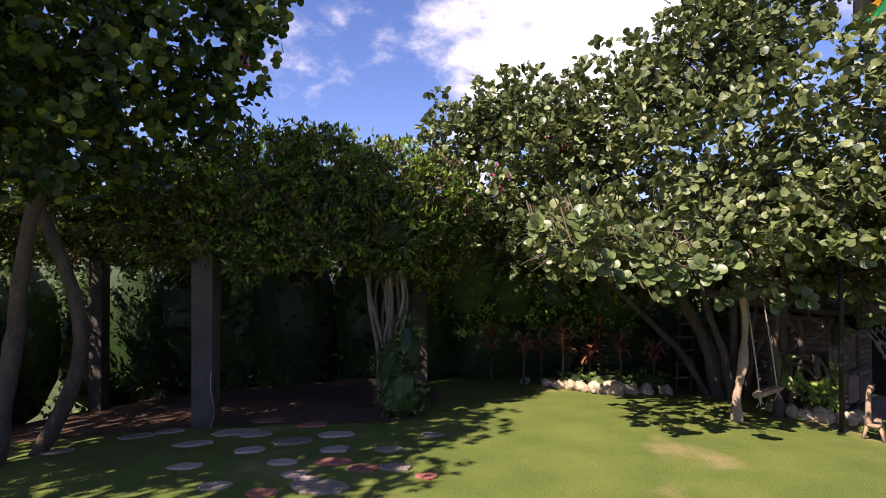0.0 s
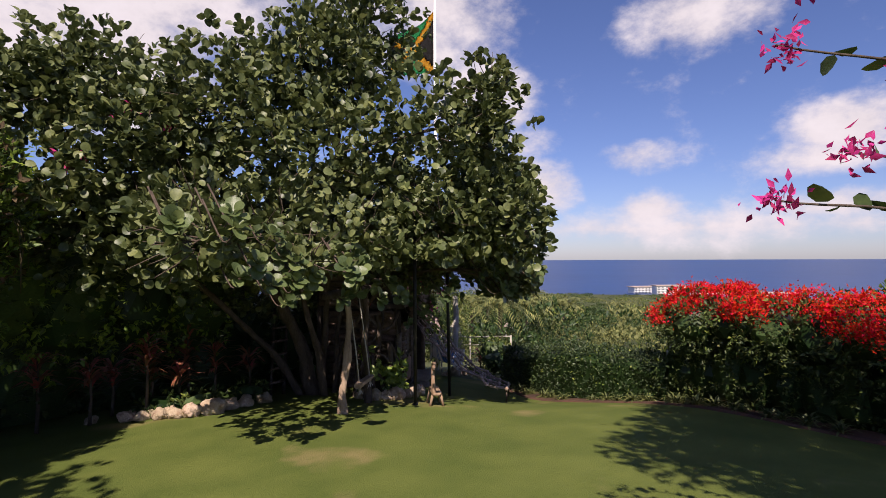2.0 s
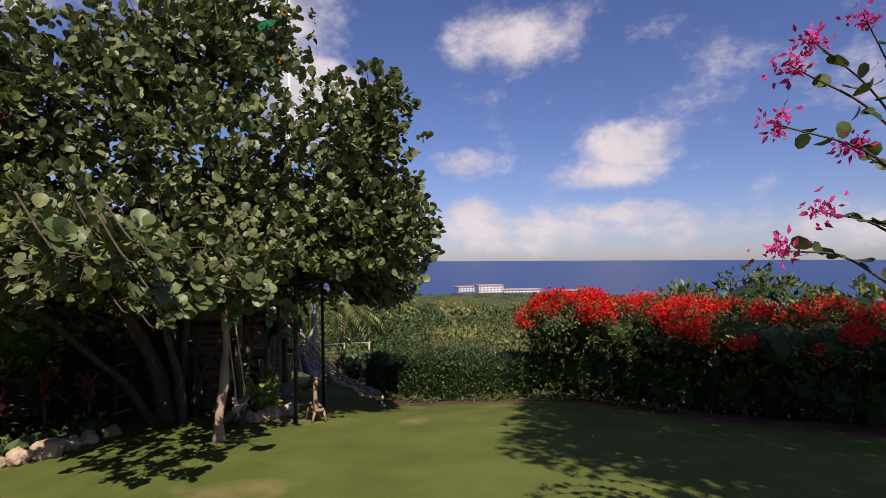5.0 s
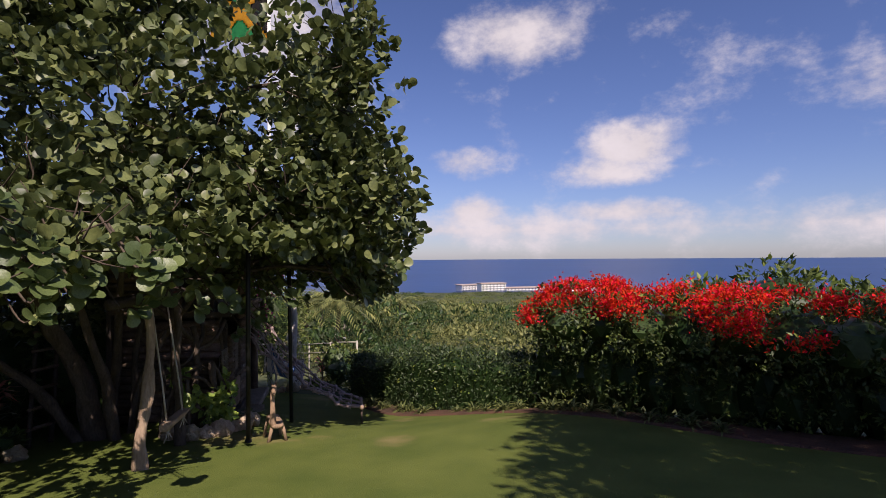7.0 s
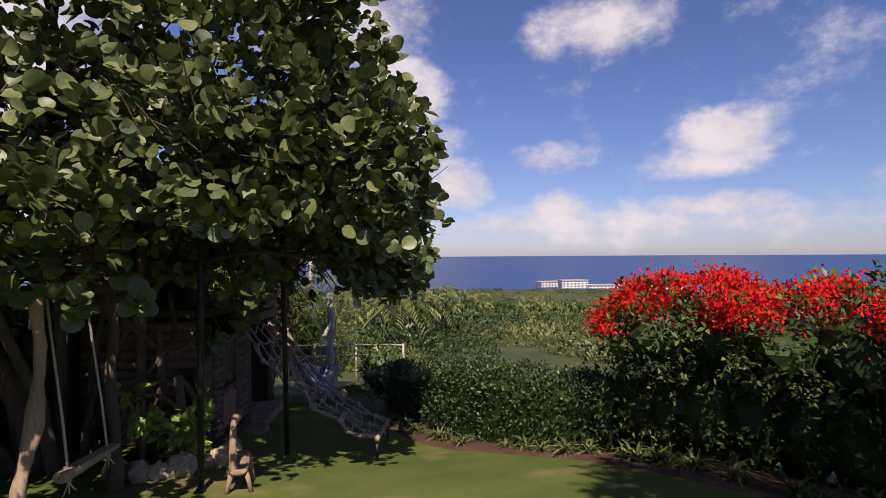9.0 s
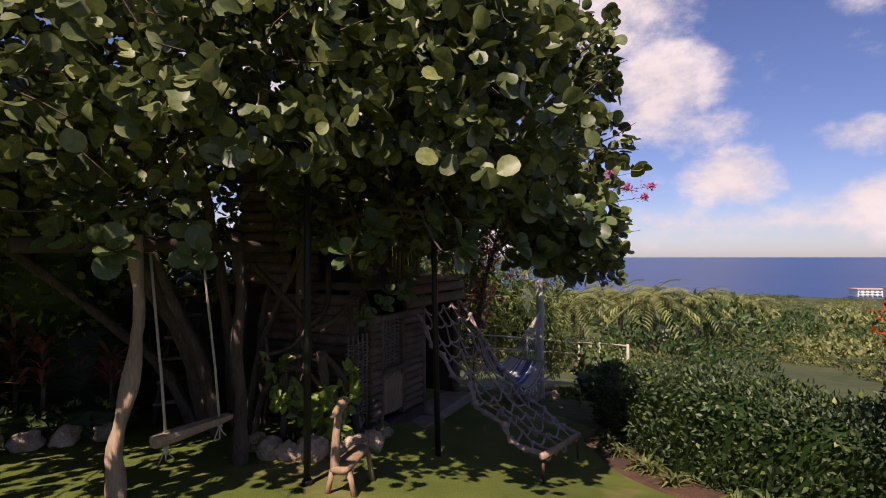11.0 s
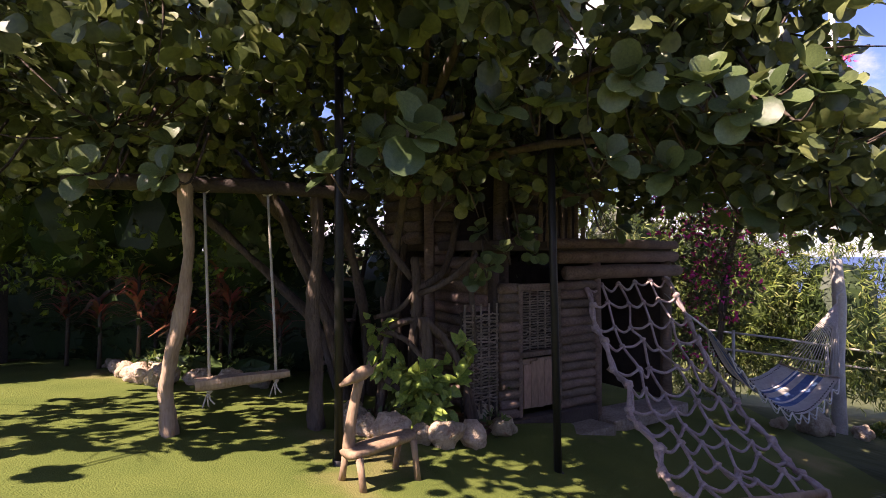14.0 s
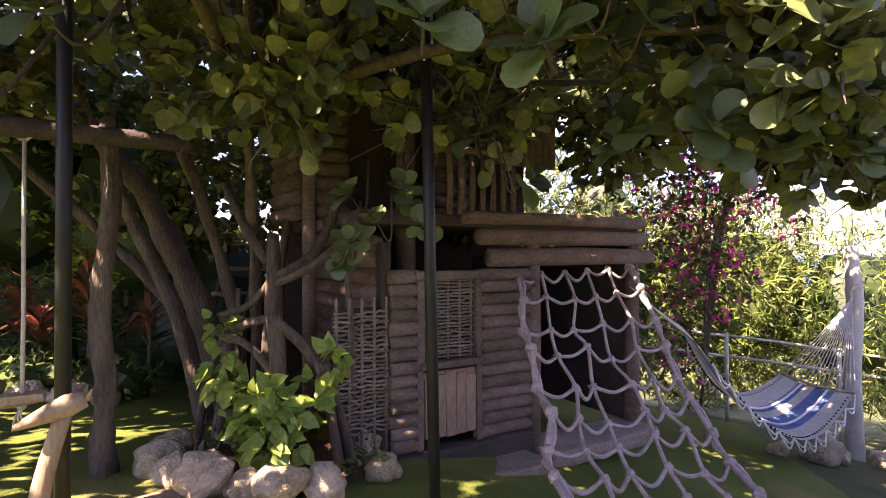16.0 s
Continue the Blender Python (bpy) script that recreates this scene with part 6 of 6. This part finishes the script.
def hotel(x, y, z, wide, deep, storeys, turn, label):
    b = thing("hotel_block", (x, y, z), label, "building", "white buildings on the shore")
    b.rotation_euler = (0, 0, turn)
    h = storeys * 1.45
    part("wall", slab((deep, wide, h), (0, 0, h / 2), 0, 0.05), white_m, b)
    part("roof", slab((deep + 1.2, wide + 1.2, 0.5), (0, 0, h + 0.25), 0, 0.1), roof_m, b)
    n = max(3, int(wide / 2.2))
    for s in range(storeys):
        for k in range(n):
            yy = -wide / 2 + wide * (k + 0.5) / n
            part("window", slab((0.12, wide / n * 0.34, 0.6), (-deep / 2 - 0.02, yy, s * 1.45 + 0.8), 0, 0.02), glass_m, b)
            part("balcony", slab((0.7, wide / n * 0.8, 0.30), (-deep / 2 - 0.35, yy, s * 1.45 + 0.25), 0, 0.03), white_m, b)


HZ = radians(48)
hotel(315, 150, -22.2, 17, 8, 5, HZ, "white five-storey hotel block beside the sea")
hotel(318, 168, -22.2, 16, 8, 4, HZ + 0.2, "white four-storey hotel block beside the sea")
hotel(330, 134, -22.4, 26, 9, 3, HZ - 0.1, "long low white hotel wing beside the sea")
hotel(335, 100, -22.4, 22, 9, 3, HZ - 0.1, "low white hotel wing beside the sea")


def cottage():
    x, y = 41.5, 37.5
    z = terrain(x, y)
    c = thing("white_cottage", (x, y, z), "tiny white gabled building in the valley", "building")
    part("wall", slab((1.6, 1.3, 1.1), (0, 0, 0.55), 0.6, 0.04), white_m, c)
    bm = bmesh.new()
    v = [bm.verts.new(Matrix.Rotation(0.6, 3, "Z") @ Vector(p)) for p in ((-0.95, -0.8, 1.1), (0.95, -0.8, 1.1), (0.95, 0.8, 1.1), (-0.95, 0.8, 1.1), (-0.95, 0, 1.8), (0.95, 0, 1.8))]
    for f in ((0, 1, 5, 4), (2, 3, 4, 5), (0, 4, 3), (1, 2, 5), (0, 3, 2, 1)):
        bm.faces.new([v[i] for i in f])
    part("roof", bm, roof_m, c)


cottage()


# ---- paving by the pergola ----
def flagstones():
    rng = np.random.default_rng(12)
    for k, (x, y, s, mat) in enumerate([(-1.25, 3.66, 0.26, 0), (-2.22, 3.66, 0.14, 0), (-0.68, 4.26, 0.16, 0), (-3.15, 5.88, 0.28, 0), (-1.72, 3.5, 0.13, 1), (-1.35, 4.42, 0.18, 1), (-4.6, 5.95, 0.22, 0), (-1.0, 4.2, 0.16, 1), (-4.25, 6.15, 0.2, 0), (-2.8, 5.7, 0.2, 0), (-2.15, 5.3, 0.22, 0), (-1.6, 4.0, 0.12, 0), (-1.9, 4.4, 0.14, 0), (-2.5, 4.9, 0.18, 0), (-1.5, 4.9, 0.16, 0), (-0.9, 4.9, 0.14, 0), (-3.4, 5.3, 0.2, 0), (-3.0, 6.6, 0.24, 1), (-2.2, 6.2, 0.2, 1), (-1.7, 5.6, 0.2, 0), (-2.9, 4.3, 0.15, 0), (-0.5, 5.6, 0.14, 0), (-5.2, 5.3, 0.2, 0), (-1.45, 3.85, 0.1, 0), (-0.35, 4.0, 0.1, 1)]):
        bm = bmesh.new()
        n = 9
        top = [Vector((s * 1.15 * (0.8 + 0.35 * rng.random()) * math.cos(6.283 * i / n), s * 0.8 * (0.8 + 0.35 * rng.random()) * math.sin(6.283 * i / n), 0)) for i in range(n)]
        g = [ground_z(x + v.x, y + v.y) for v in top]
        a = [bm.verts.new((v.x * 0.94, v.y * 0.94, h + 0.022)) for v, h in zip(top, g)]
        b = [bm.verts.new((v.x, v.y, h + 0.012)) for v, h in zip(top, g)]
        c = [bm.verts.new((v.x, v.y, h - 0.05)) for v, h in zip(top, g)]
        bm.faces.new(a)
        for u, w in ((a, b), (b, c)):
            for i in range(n):
                bm.faces.new((u[i], w[i], w[(i + 1) % n], u[(i + 1) % n]))
        ob = tagged(part("flagstone", bm, brick_m if mat else flag_stone_m), "irregular red clay paving stone set in the grass" if mat else "irregular pale flagstone set in the grass", "paving stone", "flagstones in the lawn")
        ob.location = (x, y, 0)


flagstones()
bm = bmesh.new()
rows = [[bm.verts.new((x, y, ground_z(x, y) + 0.012)) for x in np.linspace(-11, -0.6 - 0.25 * abs(y - 8), 24)] for y in np.linspace(6.3, 11.5, 14)]
for a, b in zip(rows, rows[1:]):
    for i in range(23):
        bm.faces.new((a[i], a[i + 1], b[i + 1], b[i]))
tagged(part("pergola_floor", bm, soil_m), "bare trodden red earth under the pergola", "soil", kind="structure")
